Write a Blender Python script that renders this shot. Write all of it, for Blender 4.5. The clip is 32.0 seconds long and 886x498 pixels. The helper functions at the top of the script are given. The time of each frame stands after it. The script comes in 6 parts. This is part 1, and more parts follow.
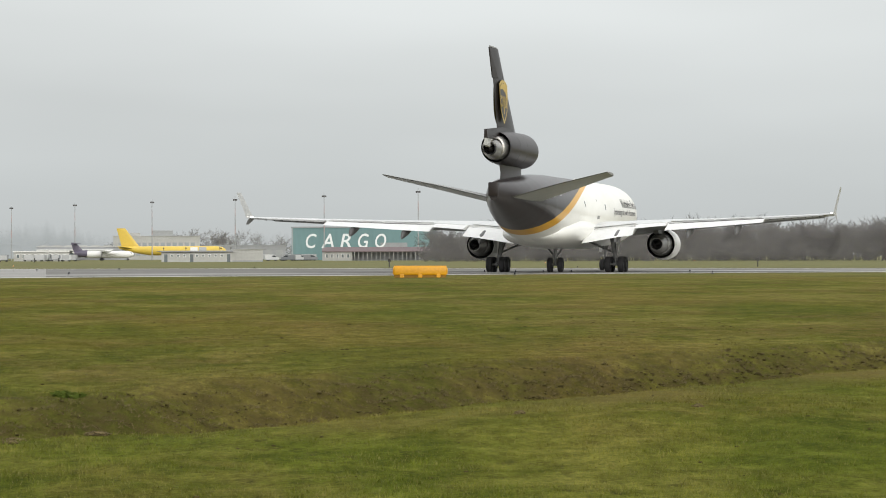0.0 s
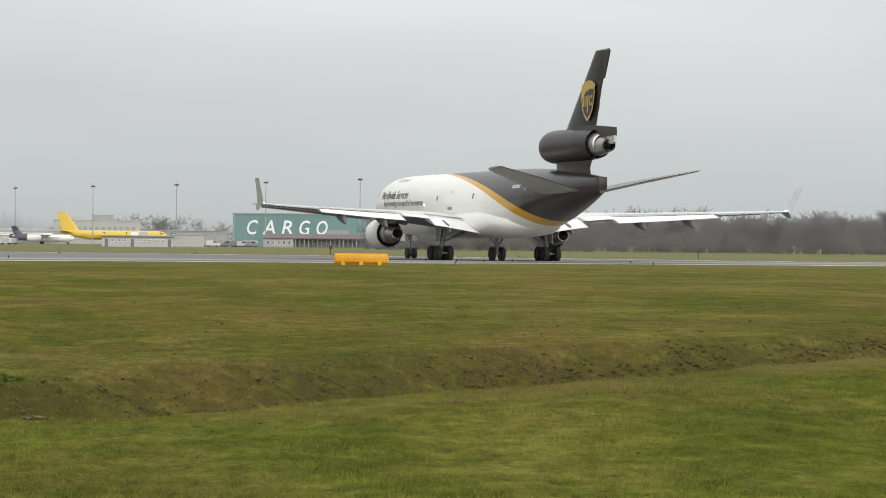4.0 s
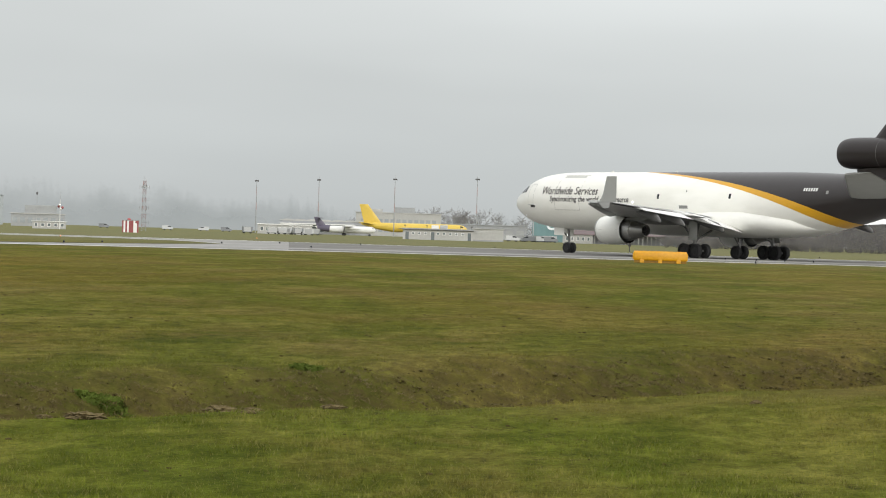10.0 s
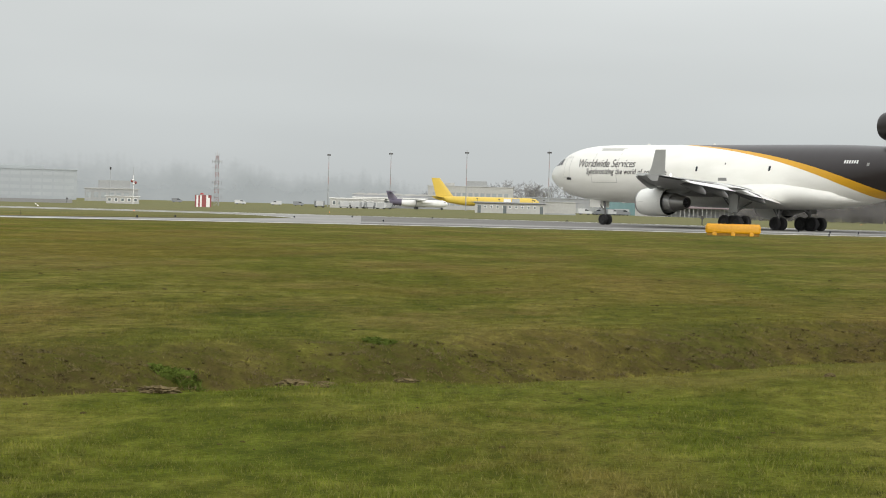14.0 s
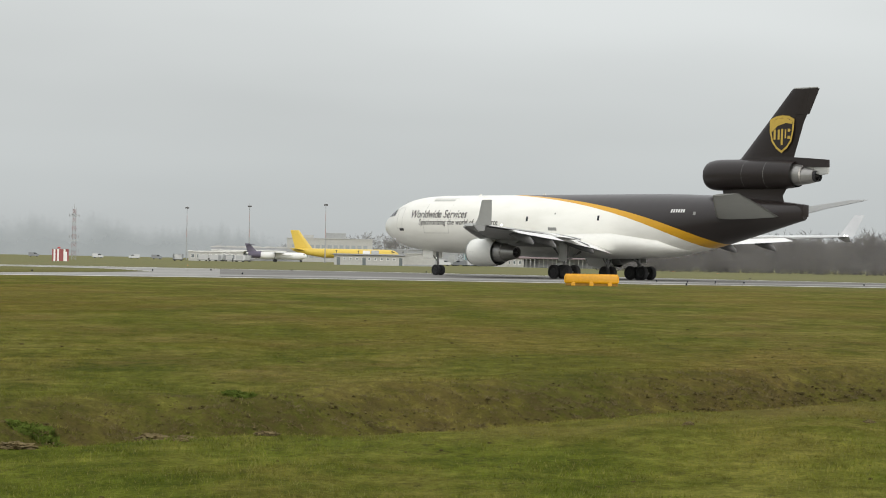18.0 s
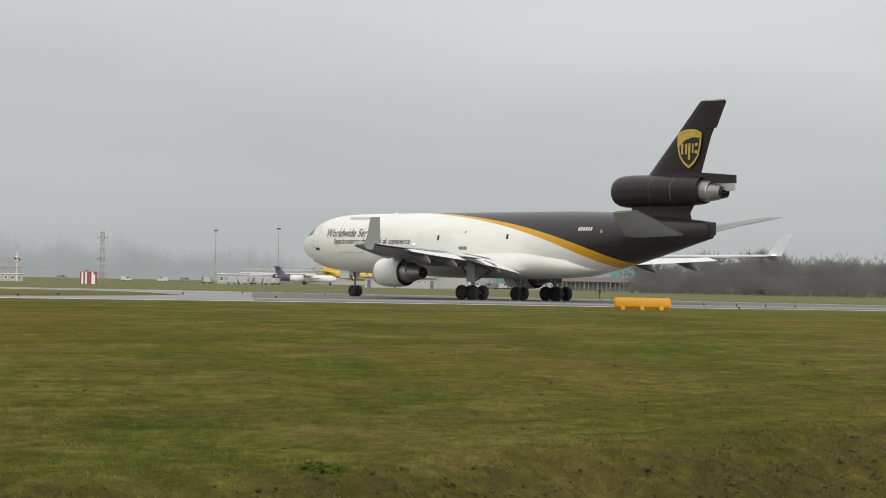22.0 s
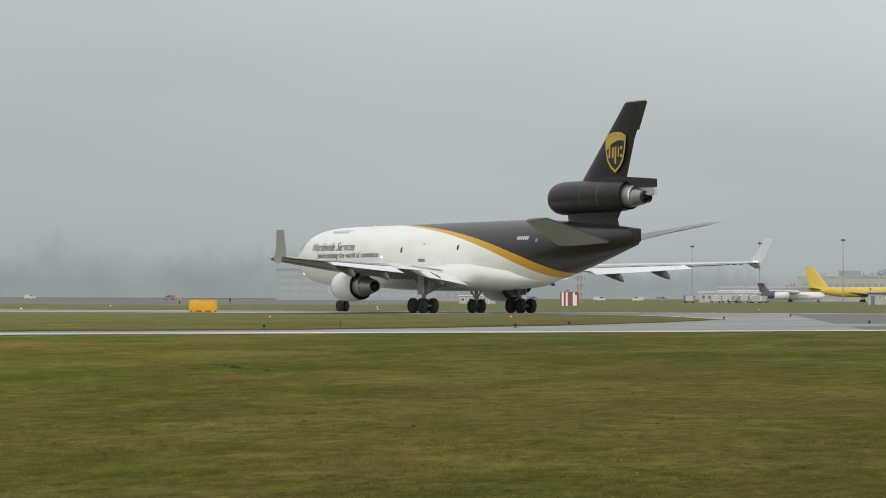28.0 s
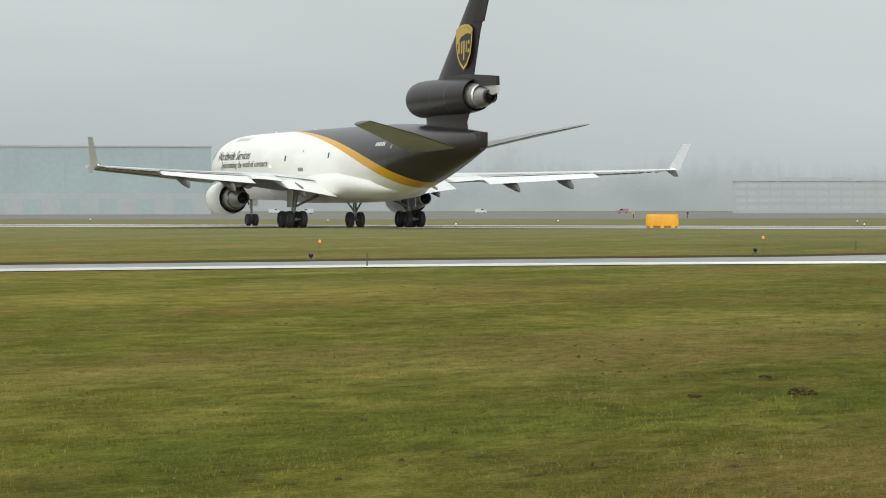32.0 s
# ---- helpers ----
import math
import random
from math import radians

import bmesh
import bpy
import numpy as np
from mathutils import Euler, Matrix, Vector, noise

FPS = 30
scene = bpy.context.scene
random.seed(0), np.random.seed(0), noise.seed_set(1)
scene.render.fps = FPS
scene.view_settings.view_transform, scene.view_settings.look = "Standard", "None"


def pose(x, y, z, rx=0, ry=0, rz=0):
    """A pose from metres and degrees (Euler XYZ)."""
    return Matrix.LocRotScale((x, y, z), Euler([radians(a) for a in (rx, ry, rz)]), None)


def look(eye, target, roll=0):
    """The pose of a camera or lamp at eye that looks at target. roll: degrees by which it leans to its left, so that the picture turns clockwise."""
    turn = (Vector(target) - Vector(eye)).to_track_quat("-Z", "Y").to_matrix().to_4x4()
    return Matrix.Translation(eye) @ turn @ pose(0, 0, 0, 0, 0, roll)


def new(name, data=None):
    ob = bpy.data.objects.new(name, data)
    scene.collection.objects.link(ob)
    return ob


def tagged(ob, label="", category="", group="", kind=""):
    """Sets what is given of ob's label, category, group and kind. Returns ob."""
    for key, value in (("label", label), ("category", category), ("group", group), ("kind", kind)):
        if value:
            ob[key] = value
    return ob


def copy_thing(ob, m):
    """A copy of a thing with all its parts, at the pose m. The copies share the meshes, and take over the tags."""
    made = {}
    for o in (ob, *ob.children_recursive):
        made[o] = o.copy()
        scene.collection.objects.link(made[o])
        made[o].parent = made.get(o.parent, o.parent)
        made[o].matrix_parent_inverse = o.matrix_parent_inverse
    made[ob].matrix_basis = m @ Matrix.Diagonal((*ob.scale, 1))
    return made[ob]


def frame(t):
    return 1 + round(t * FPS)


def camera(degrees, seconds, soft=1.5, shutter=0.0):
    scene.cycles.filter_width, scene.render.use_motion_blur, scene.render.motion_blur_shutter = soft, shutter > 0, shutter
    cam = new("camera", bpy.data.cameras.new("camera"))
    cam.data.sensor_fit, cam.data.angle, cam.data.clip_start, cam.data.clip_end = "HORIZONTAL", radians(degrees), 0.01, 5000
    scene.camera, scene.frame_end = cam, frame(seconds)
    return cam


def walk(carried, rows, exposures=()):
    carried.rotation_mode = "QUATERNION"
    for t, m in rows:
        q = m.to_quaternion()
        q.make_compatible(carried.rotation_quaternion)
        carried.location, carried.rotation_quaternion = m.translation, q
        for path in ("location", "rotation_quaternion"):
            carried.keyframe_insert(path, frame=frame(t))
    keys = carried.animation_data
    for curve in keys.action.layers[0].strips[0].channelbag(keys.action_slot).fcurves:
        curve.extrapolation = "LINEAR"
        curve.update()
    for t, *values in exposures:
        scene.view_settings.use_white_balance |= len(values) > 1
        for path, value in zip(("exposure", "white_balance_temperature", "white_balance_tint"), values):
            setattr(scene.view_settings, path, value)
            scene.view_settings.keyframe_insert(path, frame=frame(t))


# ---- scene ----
# seconds, stops, kelvin, tint: how the clip's camera brightens, darkens and tints its picture
EXPO = [(0.0, 0.18, 6500, 10), (9.0, 0.17, 6500, 10), (13.0, 0.17, 6500, 10), (15.5, 0.22, 6500, 10), (19.0, 0.03, 6500, 10), (22.0, -0.08, 6500, 10), (23.0, -0.17, 6500, 10), (25.0, -0.17, 6450, 9),
        (28.0, -0.20, 6330, 7), (30.0, -0.27, 6300, 6.5), (31.0, -0.16, 6300, 6.5), (32.0, 0.13, 6350, 7.5)]
cam = camera(19.603, 32.0, soft=1.0)
EYE = 1.468
# seconds, place on the lawn, turn to the left, tilt up, lean
PAN = [
    (0.0, 0.00, 0.00, -0.002, 0.155, -0.158),
    (0.5, 0.00, 0.00, -0.086, 0.193, 0.006),
    (1.0, 0.00, 0.00, -0.187, 0.215, 0.167),
    (1.5, 0.00, 0.00, -0.352, 0.245, 0.239),
    (2.0, 0.00, 0.00, -0.618, 0.184, 0.171),
    (2.5, 0.00, 0.00, -0.978, 0.128, 0.074),
    (4.5, 0.00, 0.00, -1.232, -0.195, 0.775),
    (5.0, 0.00, 0.00, -0.762, -0.281, 0.861),
    (5.5, 0.00, 0.00, -0.055, -0.308, 0.914),
    (6.0, 0.00, 0.00, 0.160, -0.264, 1.033),
    (6.5, 0.00, 0.00, 0.319, -0.269, 1.031),
    (7.0, 0.00, 0.00, 0.494, -0.281, 1.183),
    (7.5, 0.00, 0.00, 0.741, -0.283, 1.175),
    (8.0, 0.00, 0.00, 0.904, -0.229, 1.327),
    (8.5, 0.00, 0.00, 1.272, -0.140, 1.896),
    (9.0, 0.00, 0.00, 2.025, -0.090, 1.851),
    (9.5, 0.00, 0.00, 4.136, -0.189, 1.931),
    (10.0, 0.00, 0.00, 5.356, -0.315, 1.759),
    (10.5, 0.00, 0.00, 4.974, -0.437, 1.837),
    (11.0, 0.00, 0.00, 5.217, -0.478, 1.966),
    (11.5, 0.00, 0.00, 5.407, -0.488, 2.331),
    (12.0, 0.00, 0.00, 5.474, -0.592, 2.093),
    (12.5, 0.00, 0.00, 5.724, -0.742, 1.867),
    (13.0, 0.00, 0.00, 6.200, -0.833, 1.935),
    (13.5, 0.00, 0.00, 6.750, -0.959, 1.888),
    (14.0, 0.00, 0.00, 6.951, -0.952, 1.552),
    (14.5, 0.00, 0.00, 6.133, -0.879, 1.289),
    (15.0, 0.00, 0.00, 5.065, -0.732, 1.041),
    (15.5, 0.00, 0.00, 4.566, -0.541, 0.813),
    (17.5, 0.00, 0.00, 3.932, 0.055, 1.155),
    (18.0, 0.00, 0.00, 3.838, 0.277, 1.131),
    (18.5, 0.00, 0.00, 3.580, 0.418, 1.151),
    (19.0, 0.00, 0.00, 3.268, 0.471, 1.270),
    (19.5, 0.00, 0.00, 3.163, 0.509, 1.328),
    (20.0, 0.00, 0.00, 3.052, 0.539, 1.324),
    (20.5, 0.00, 0.00, 3.072, 0.514, 1.291),
    (21.0, -0.45, 0.67, 4.015, 0.275, 1.153),
    (21.5, -0.99, 3.02, 4.388, 0.595, 1.129),
    (22.0, -1.54, 7.39, 4.469, 0.773, 1.123),
    (22.5, -2.81, 14.01, 5.082, 0.728, 1.057),
    (23.0, -5.00, 22.75, 6.059, 0.652, 1.112),
    (23.5, -5.46, 31.30, 6.210, 0.786, 0.842),
    (24.0, -5.09, 36.88, 7.068, 0.916, 0.826),
    (24.5, -6.51, 40.30, 7.894, 0.695, 0.743),
    (25.0, -9.24, 43.09, 8.899, 0.474, 0.837),
    (25.5, -10.83, 46.56, 9.277, 0.372, 0.474),
    (27.5, -15.94, 61.19, 13.462, 1.032, 0.364),
    (28.0, -17.13, 64.25, 14.772, 1.076, 0.180),
    (28.5, -17.80, 66.53, 15.681, 1.017, 0.541),
    (29.0, -18.55, 68.57, 16.988, 1.041, 0.077),
    (29.5, -19.70, 70.93, 18.752, 1.048, -0.010),
    (30.0, -21.10, 74.32, 19.811, 1.047, -0.040),
    (30.5, -22.95, 79.52, 20.505, 0.902, 0.286),
    (31.0, -25.10, 85.10, 21.492, 0.464, 0.412),
    (31.5, -27.02, 89.88, 22.364, -0.743, 0.386),
    (32.0, -28.63, 94.22, 24.856, -0.875, -0.029),
]
walk(cam, [(t, pose(x, y, EYE, 90 + tilt, 0, turn) @ pose(0, 0, 0, 0, 0, lean)) for t, x, y, turn, tilt, lean in PAN],
     exposures=EXPO)


# ---------- world and light: a bright overcast sky ----------
def make_world():
    w = bpy.data.worlds.new("overcast")
    scene.world = w
    w.use_nodes = True
    nt = w.node_tree
    nt.nodes.clear()
    out = nt.nodes.new("ShaderNodeOutputWorld")
    sky = nt.nodes.new("ShaderNodeTexSky")
    sky.sky_type, sky.sun_disc = "NISHITA", False
    sky.sun_elevation, sky.sun_rotation = radians(SUN_UP), radians(SUN_TURN)
    sky.air_density, sky.dust_density = 1.5, 6.0
    skybg = nt.nodes.new("ShaderNodeBackground")
    skybg.inputs["Strength"].default_value = 0.05
    nt.links.new(sky.outputs[0], skybg.inputs[0])
    # cloud deck: darker towards the horizon, with very soft broad patches
    co = nt.nodes.new("ShaderNodeTexCoord")
    sep = nt.nodes.new("ShaderNodeSeparateXYZ")
    nt.links.new(co.outputs["Generated"], sep.inputs[0])
    ramp = nt.nodes.new("ShaderNodeValToRGB")
    els = ramp.color_ramp.elements
    els[0].position, els[0].color = 0.0, (0.46, 0.485, 0.485, 1)
    els[1].position, els[1].color = 1.0, (1.35, 1.38, 1.40, 1)
    for p, c in ((0.03, (0.53, 0.56, 0.56, 1)), (0.10, (0.66, 0.69, 0.69, 1)), (0.4, (1.0, 1.02, 1.03, 1))):
        e = els.new(p)
        e.color = c
    nt.links.new(sep.outputs["Z"], ramp.inputs[0])
    mp = nt.nodes.new("ShaderNodeMapping")
    mp.inputs["Scale"].default_value = (2.0, 2.0, 9.0)
    nt.links.new(co.outputs["Generated"], mp.inputs[0])
    nz = nt.nodes.new("ShaderNodeTexNoise")
    nz.inputs["Scale"].default_value, nz.inputs["Detail"].default_value = 1.6, 3.0
    nt.links.new(mp.outputs[0], nz.inputs["Vector"])
    rng = nt.nodes.new("ShaderNodeMapRange")
    rng.inputs["From Min"].default_value, rng.inputs["From Max"].default_value = 0.3, 0.7
    rng.inputs["To Min"].default_value, rng.inputs["To Max"].default_value = 0.93, 1.07
    nt.links.new(nz.outputs[0], rng.inputs[0])
    # the deck is thinner, so brighter, over the right of the field
    dot = nt.nodes.new("ShaderNodeVectorMath")
    dot.operation = "DOT_PRODUCT"
    dot.inputs[1].default_value = (math.sin(radians(10)), math.cos(radians(10)), 0)
    nt.links.new(co.outputs["Generated"], dot.inputs[0])
    thin = nt.nodes.new("ShaderNodeMapRange")
    thin.interpolation_type = "SMOOTHSTEP"
    thin.inputs["From Min"].default_value, thin.inputs["From Max"].default_value = 0.80, 1.0
    thin.inputs["To Min"].default_value, thin.inputs["To Max"].default_value = 0.92, 1.05
    nt.links.new(dot.outputs["Value"], thin.inputs[0])
    both = nt.nodes.new("ShaderNodeMath")
    both.operation = "MULTIPLY"
    nt.links.new(rng.outputs[0], both.inputs[0])
    nt.links.new(thin.outputs[0], both.inputs[1])
    clouds = nt.nodes.new("ShaderNodeBackground")
    nt.links.new(ramp.outputs[0], clouds.inputs[0])
    nt.links.new(both.outputs[0], clouds.inputs["Strength"])
    add = nt.nodes.new("ShaderNodeMixShader")
    add.inputs[0].default_value = 0.93
    nt.links.new(skybg.outputs[0], add.inputs[1])
    nt.links.new(clouds.outputs[0], add.inputs[2])
    nt.links.new(add.outputs[0], out.inputs[0])


SUN_UP, SUN_TURN = 17.0, 158.0
make_world()
sun = new("sun", bpy.data.lights.new("sun", "SUN"))
sun.data.energy, sun.data.angle, sun.data.color = 2.3, radians(60), (1.0, 0.97, 0.93)
sun.matrix_world = look((math.sin(radians(SUN_TURN)) * 50, math.cos(radians(SUN_TURN)) * 50, 50 * math.tan(radians(SUN_UP))), (0, 0, 0))


# ---------- materials ----------
def mat(name, col, rough=0.6, metal=0.0, var=0.12, size=1.0, fine=8.0, bump=0.0, stretch=(1, 1, 1), coat=0.0, spec=0.5):
    """A painted or raw surface: its colour with broad stains and fine grain, and a little relief."""
    m = bpy.data.materials.new(name)
    m.use_nodes = True
    nt = m.node_tree
    b = nt.nodes["Principled BSDF"]
    b.inputs["Roughness"].default_value, b.inputs["Metallic"].default_value = rough, metal
    b.inputs["Coat Weight"].default_value = coat
    b.inputs["Specular IOR Level"].default_value = spec
    co = nt.nodes.new("ShaderNodeTexCoord")
    mp = nt.nodes.new("ShaderNodeMapping")
    mp.inputs["Scale"].default_value = stretch
    nt.links.new(co.outputs["Object"], mp.inputs[0])
    broad, grain = nt.nodes.new("ShaderNodeTexNoise"), nt.nodes.new("ShaderNodeTexNoise")
    broad.inputs["Scale"].default_value, broad.inputs["Detail"].default_value = size, 4.0
    grain.inputs["Scale"].default_value, grain.inputs["Detail"].default_value = fine, 3.0
    nt.links.new(mp.outputs[0], broad.inputs["Vector"])
    nt.links.new(mp.outputs[0], grain.inputs["Vector"])
    mix = nt.nodes.new("ShaderNodeMath")
    mix.operation = "ADD"
    nt.links.new(broad.outputs[0], mix.inputs[0])
    nt.links.new(grain.outputs[0], mix.inputs[1])
    rng = nt.nodes.new("ShaderNodeMapRange")
    rng.inputs["From Min"].default_value, rng.inputs["From Max"].default_value = 0.6, 1.4
    rng.inputs["To Min"].default_value, rng.inputs["To Max"].default_value = 1 - var, 1 + var
    nt.links.new(mix.outputs[0], rng.inputs[0])
    info = nt.nodes.new("ShaderNodeVectorMath")
    info.operation = "SCALE"
    info.inputs[0].default_value = col[:3]
    nt.links.new(rng.outputs[0], info.inputs["Scale"])
    nt.links.new(info.outputs[0], b.inputs["Base Color"])
    if bump:
        bp = nt.nodes.new("ShaderNodeBump")
        bp.inputs["Strength"].default_value, bp.inputs["Distance"].default_value = 0.6, bump
        nt.links.new(grain.outputs[0], bp.inputs["Height"])
        nt.links.new(bp.outputs[0], b.inputs["Normal"])
    return m


def glow(name, col, strength):
    m = bpy.data.materials.new(name)
    m.use_nodes = True
    b = m.node_tree.nodes["Principled BSDF"]
    b.inputs["Base Color"].default_value = (*col, 1)
    b.inputs["Emission Color"].default_value = (*col, 1)
    b.inputs["Emission Strength"].default_value = strength
    return m


def node(nt, kind, **ins):
    n = nt.nodes.new(kind)
    for k, v in ins.items():
        n.inputs[k].default_value = v
    return n


def grass_material(name, blade):
    """Mown winter turf: green and straw patches, bare brown spots, fine light and dark of the sward."""
    m = bpy.data.materials.new(name)
    m.use_nodes = True
    nt = m.node_tree
    b = nt.nodes["Principled BSDF"]
    b.inputs["Roughness"].default_value = 0.85
    b.inputs["Specular IOR Level"].default_value = 0.008
    geo = nt.nodes.new("ShaderNodeNewGeometry")

    def cloud(scale, detail, rough, stretch=(1, 1, 1)):
        mp = nt.nodes.new("ShaderNodeMapping")
        mp.inputs["Rotation"].default_value = (0, 0, radians(-14))
        mp.inputs["Scale"].default_value = stretch
        nt.links.new(geo.outputs["Position"], mp.inputs[0])
        n = node(nt, "ShaderNodeTexNoise", Scale=scale, Detail=detail, Roughness=rough)
        nt.links.new(mp.outputs[0], n.inputs["Vector"])
        return n.outputs[0]

    def span(src, f0, f1, t0, t1):
        r = node(nt, "ShaderNodeMapRange")
        for k, v in (("From Min", f0), ("From Max", f1), ("To Min", t0), ("To Max", t1)):
            r.inputs[k].default_value = v
        nt.links.new(src, r.inputs[0])
        return r.outputs[0]

    def calc(op, x, y):
        n = nt.nodes.new("ShaderNodeMath")
        n.operation = op
        for i, v in enumerate((x, y)):
            if isinstance(v, float):
                n.inputs[i].default_value = v
            else:
                nt.links.new(v, n.inputs[i])
        return n.outputs[0]

    def blend(fac, x, y, kind="MIX"):
        n = nt.nodes.new("ShaderNodeMix")
        n.data_type, n.blend_type = "RGBA", kind
        nt.links.new(fac, n.inputs[0])
        for i, v in ((6, x), (7, y)):
            if isinstance(v, tuple):
                n.inputs[i].default_value = (*v, 1)
            else:
                nt.links.new(v, n.inputs[i])
        return n.outputs[2]

    wide, patch, tuft = cloud(0.16, 3.0, 0.55, (1, 0.36, 1)), cloud(0.5, 3.0, 0.55, (1, 0.40, 1)), cloud(1.9, 4.0, 0.6, (1, 0.6, 1))
    fine, clump, streak = cloud(21.0, 5.0, 0.75), cloud(6.5, 3.0, 0.6, (1, 0.45, 1)), cloud(0.85, 5.0, 0.68, (1, 0.42, 1))
    mixed = calc("ADD", calc("ADD", calc("MULTIPLY", wide, 0.42), calc("MULTIPLY", patch, 0.36)), calc("MULTIPLY", tuft, 0.22))
    ramp = nt.nodes.new("ShaderNodeValToRGB")
    e = ramp.color_ramp.elements
    e[0].position, e[0].color = 0.365, (0.061, 0.073, 0.0115, 1)
    e[1].position, e[1].color = 0.665, (0.175, 0.145, 0.044, 1)
    for q, c in ((0.48, (0.087, 0.093, 0.0155, 1)), (0.54, (0.121, 0.113, 0.025, 1))):
        e.new(q).color = c
    nt.links.new(mixed, ramp.inputs[0])
    # thin, brown ground showing through
    bare = calc("MULTIPLY", span(cloud(0.26, 4.0, 0.6, (1, 0.4, 1)), 0.47, 0.62, 0.0, 1.0), span(tuft, 0.40, 0.58, 0.20, 0.70))
    col = blend(bare, ramp.outputs[0], (0.100, 0.071, 0.025))
    col = blend(span(cloud(0.10, 3.0, 0.5, (1, 0.3, 1)), 0.47, 0.61, 0.0, 0.36), col, (0.146, 0.102, 0.027))
    # small gaps in the sward where dark soil and moss show
    gap = calc("MULTIPLY", span(cloud(4.2, 5.0, 0.72, (1, 0.5, 1)), 0.55, 0.66, 0.0, 0.75), span(cloud(0.22, 4.0, 0.6, (1, 0.35, 1)), 0.42, 0.56, 0.15, 1.0))
    col = blend(gap, col, (0.040, 0.034, 0.014))
    # blades coloured brighter than turf to offset shade on their upright faces
    light = calc("MULTIPLY", span(fine, 0.3, 0.7, *((0.93, 1.46) if blade else (0.565, 1.48))), span(tuft, 0.33, 0.67, 0.84, 1.20))
    light = calc("MULTIPLY", light, calc("MULTIPLY", span(clump, 0.32, 0.68, 0.80, 1.26), span(streak, 0.34, 0.66, 0.90, 1.14)))
    sc = nt.nodes.new("ShaderNodeVectorMath")
    sc.operation = "SCALE"
    nt.links.new(col, sc.inputs[0])
    nt.links.new(light, sc.inputs["Scale"])
    col = sc.outputs[0]
    # lawn colour lifted further left and out, standing in for brighter light
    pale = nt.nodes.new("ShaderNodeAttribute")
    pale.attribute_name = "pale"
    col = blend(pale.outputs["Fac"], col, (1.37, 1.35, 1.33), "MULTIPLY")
    # haze painted on the far grass: its colour pales with distance
    far_haze = nt.nodes.new("ShaderNodeAttribute")
    far_haze.attribute_name = "far_haze"
    col = blend(far_haze.outputs["Fac"], col, (0.200, 0.200, 0.118))
    # lusher green on the mown side of the ditch
    lush = nt.nodes.new("ShaderNodeAttribute")
    lush.attribute_name = "lush"
    col = blend(lush.outputs["Fac"], col, (0.97, 1.07, 0.85), "MULTIPLY")
    # straw-coloured, trodden turf along the lip of the ditch
    dry = nt.nodes.new("ShaderNodeAttribute")
    dry.attribute_name = "dry"
    col = blend(calc("MULTIPLY", dry.outputs["Fac"], span(patch, 0.38, 0.6, 0.35, 1.0)), col, (0.190, 0.148, 0.052) if blade else (0.150, 0.116, 0.040))
    if blade:
        col = blend(span(geo.outputs["Random Per Island"], 0.58, 1.0, 0.0, 0.60), col, (0.235, 0.205, 0.078))
    else:
        # earth on the steep bank
        bank = nt.nodes.new("ShaderNodeAttribute")
        bank.attribute_name = "bank"
        earth = calc("MULTIPLY", span(cloud(3.4, 6.0, 0.7), 0.40, 0.58, 0.25, 1.0), span(fine, 0.34, 0.60, 0.35, 1.0))
        col = blend(calc("MULTIPLY", earth, bank.outputs["Fac"]), col, (0.072, 0.054, 0.022))
        bp = nt.nodes.new("ShaderNodeBump")
        bp.inputs["Strength"].default_value, bp.inputs["Distance"].default_value = 0.8, 0.05
        nt.links.new(fine, bp.inputs["Height"])
        nt.links.new(bp.outputs[0], b.inputs["Normal"])
    nt.links.new(col, b.inputs["Base Color"])
    return m


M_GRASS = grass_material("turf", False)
M_BLADE = grass_material("grass_blades", True)
# darkened yellow: shadow between the sign's feet put into the colour
M_YELLOWSHADE = mat("shadow_dark_yellow", (0.20, 0.105, 0.006), 0.7, var=0.3, size=2.0, fine=8)
M_ASPHALT = mat("damp_asphalt", (0.190, 0.185, 0.172), 0.9, var=0.3, size=0.06, fine=1.2, bump=0.01, spec=0.03)
M_CONCRETE = mat("damp_concrete", (0.30, 0.295, 0.278), 0.85, var=0.25, size=0.08, fine=0.9, bump=0.005, spec=0.04)
M_EDGE = mat("worn_white_edge", (0.61, 0.60, 0.55), 0.6, var=0.45, size=0.12, fine=2.0)
M_EARTH = mat("crumbled_earth", (0.066, 0.054, 0.022), 0.95, var=0.5, size=3.0, fine=14, bump=0.03, spec=0.02)
M_HEAP = mat("dry_crumbled_earth", (0.120, 0.094, 0.046), 0.95, var=0.5, size=6.0, fine=22, bump=0.03, spec=0.1)
M_STRAW = mat("dead_grass", (0.125, 0.100, 0.046), 0.9, var=0.45, size=2.0, fine=9, spec=0.1)
M_WHITE = mat("white_paint", (0.80, 0.795, 0.74), 0.32, var=0.05, size=0.25, fine=3, coat=0.2, stretch=(0.4, 1, 1))
M_BROWN = mat("dark_brown_paint", (0.019, 0.0142, 0.0128), 0.36, var=0.12, size=0.4, fine=4, spec=0.35)
M_GOLD = mat("gold_paint", (0.69, 0.37, 0.012), 0.35, var=0.06, size=0.5, fine=4)
M_LOGO = mat("pale_gold_paint", (0.50, 0.34, 0.055), 0.4, var=0.08, size=0.5, fine=4)
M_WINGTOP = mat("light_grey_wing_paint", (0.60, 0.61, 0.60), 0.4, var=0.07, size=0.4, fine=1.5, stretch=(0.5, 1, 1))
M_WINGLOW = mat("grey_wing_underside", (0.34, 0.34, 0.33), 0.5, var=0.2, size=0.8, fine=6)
M_FAIRING = mat("dark_grey_fairing_paint", (0.115, 0.115, 0.112), 0.5, var=0.15, size=0.8, fine=6)
M_FLAP = mat("white_flap_paint", (0.72, 0.72, 0.70), 0.4, var=0.08, size=0.6, fine=5)
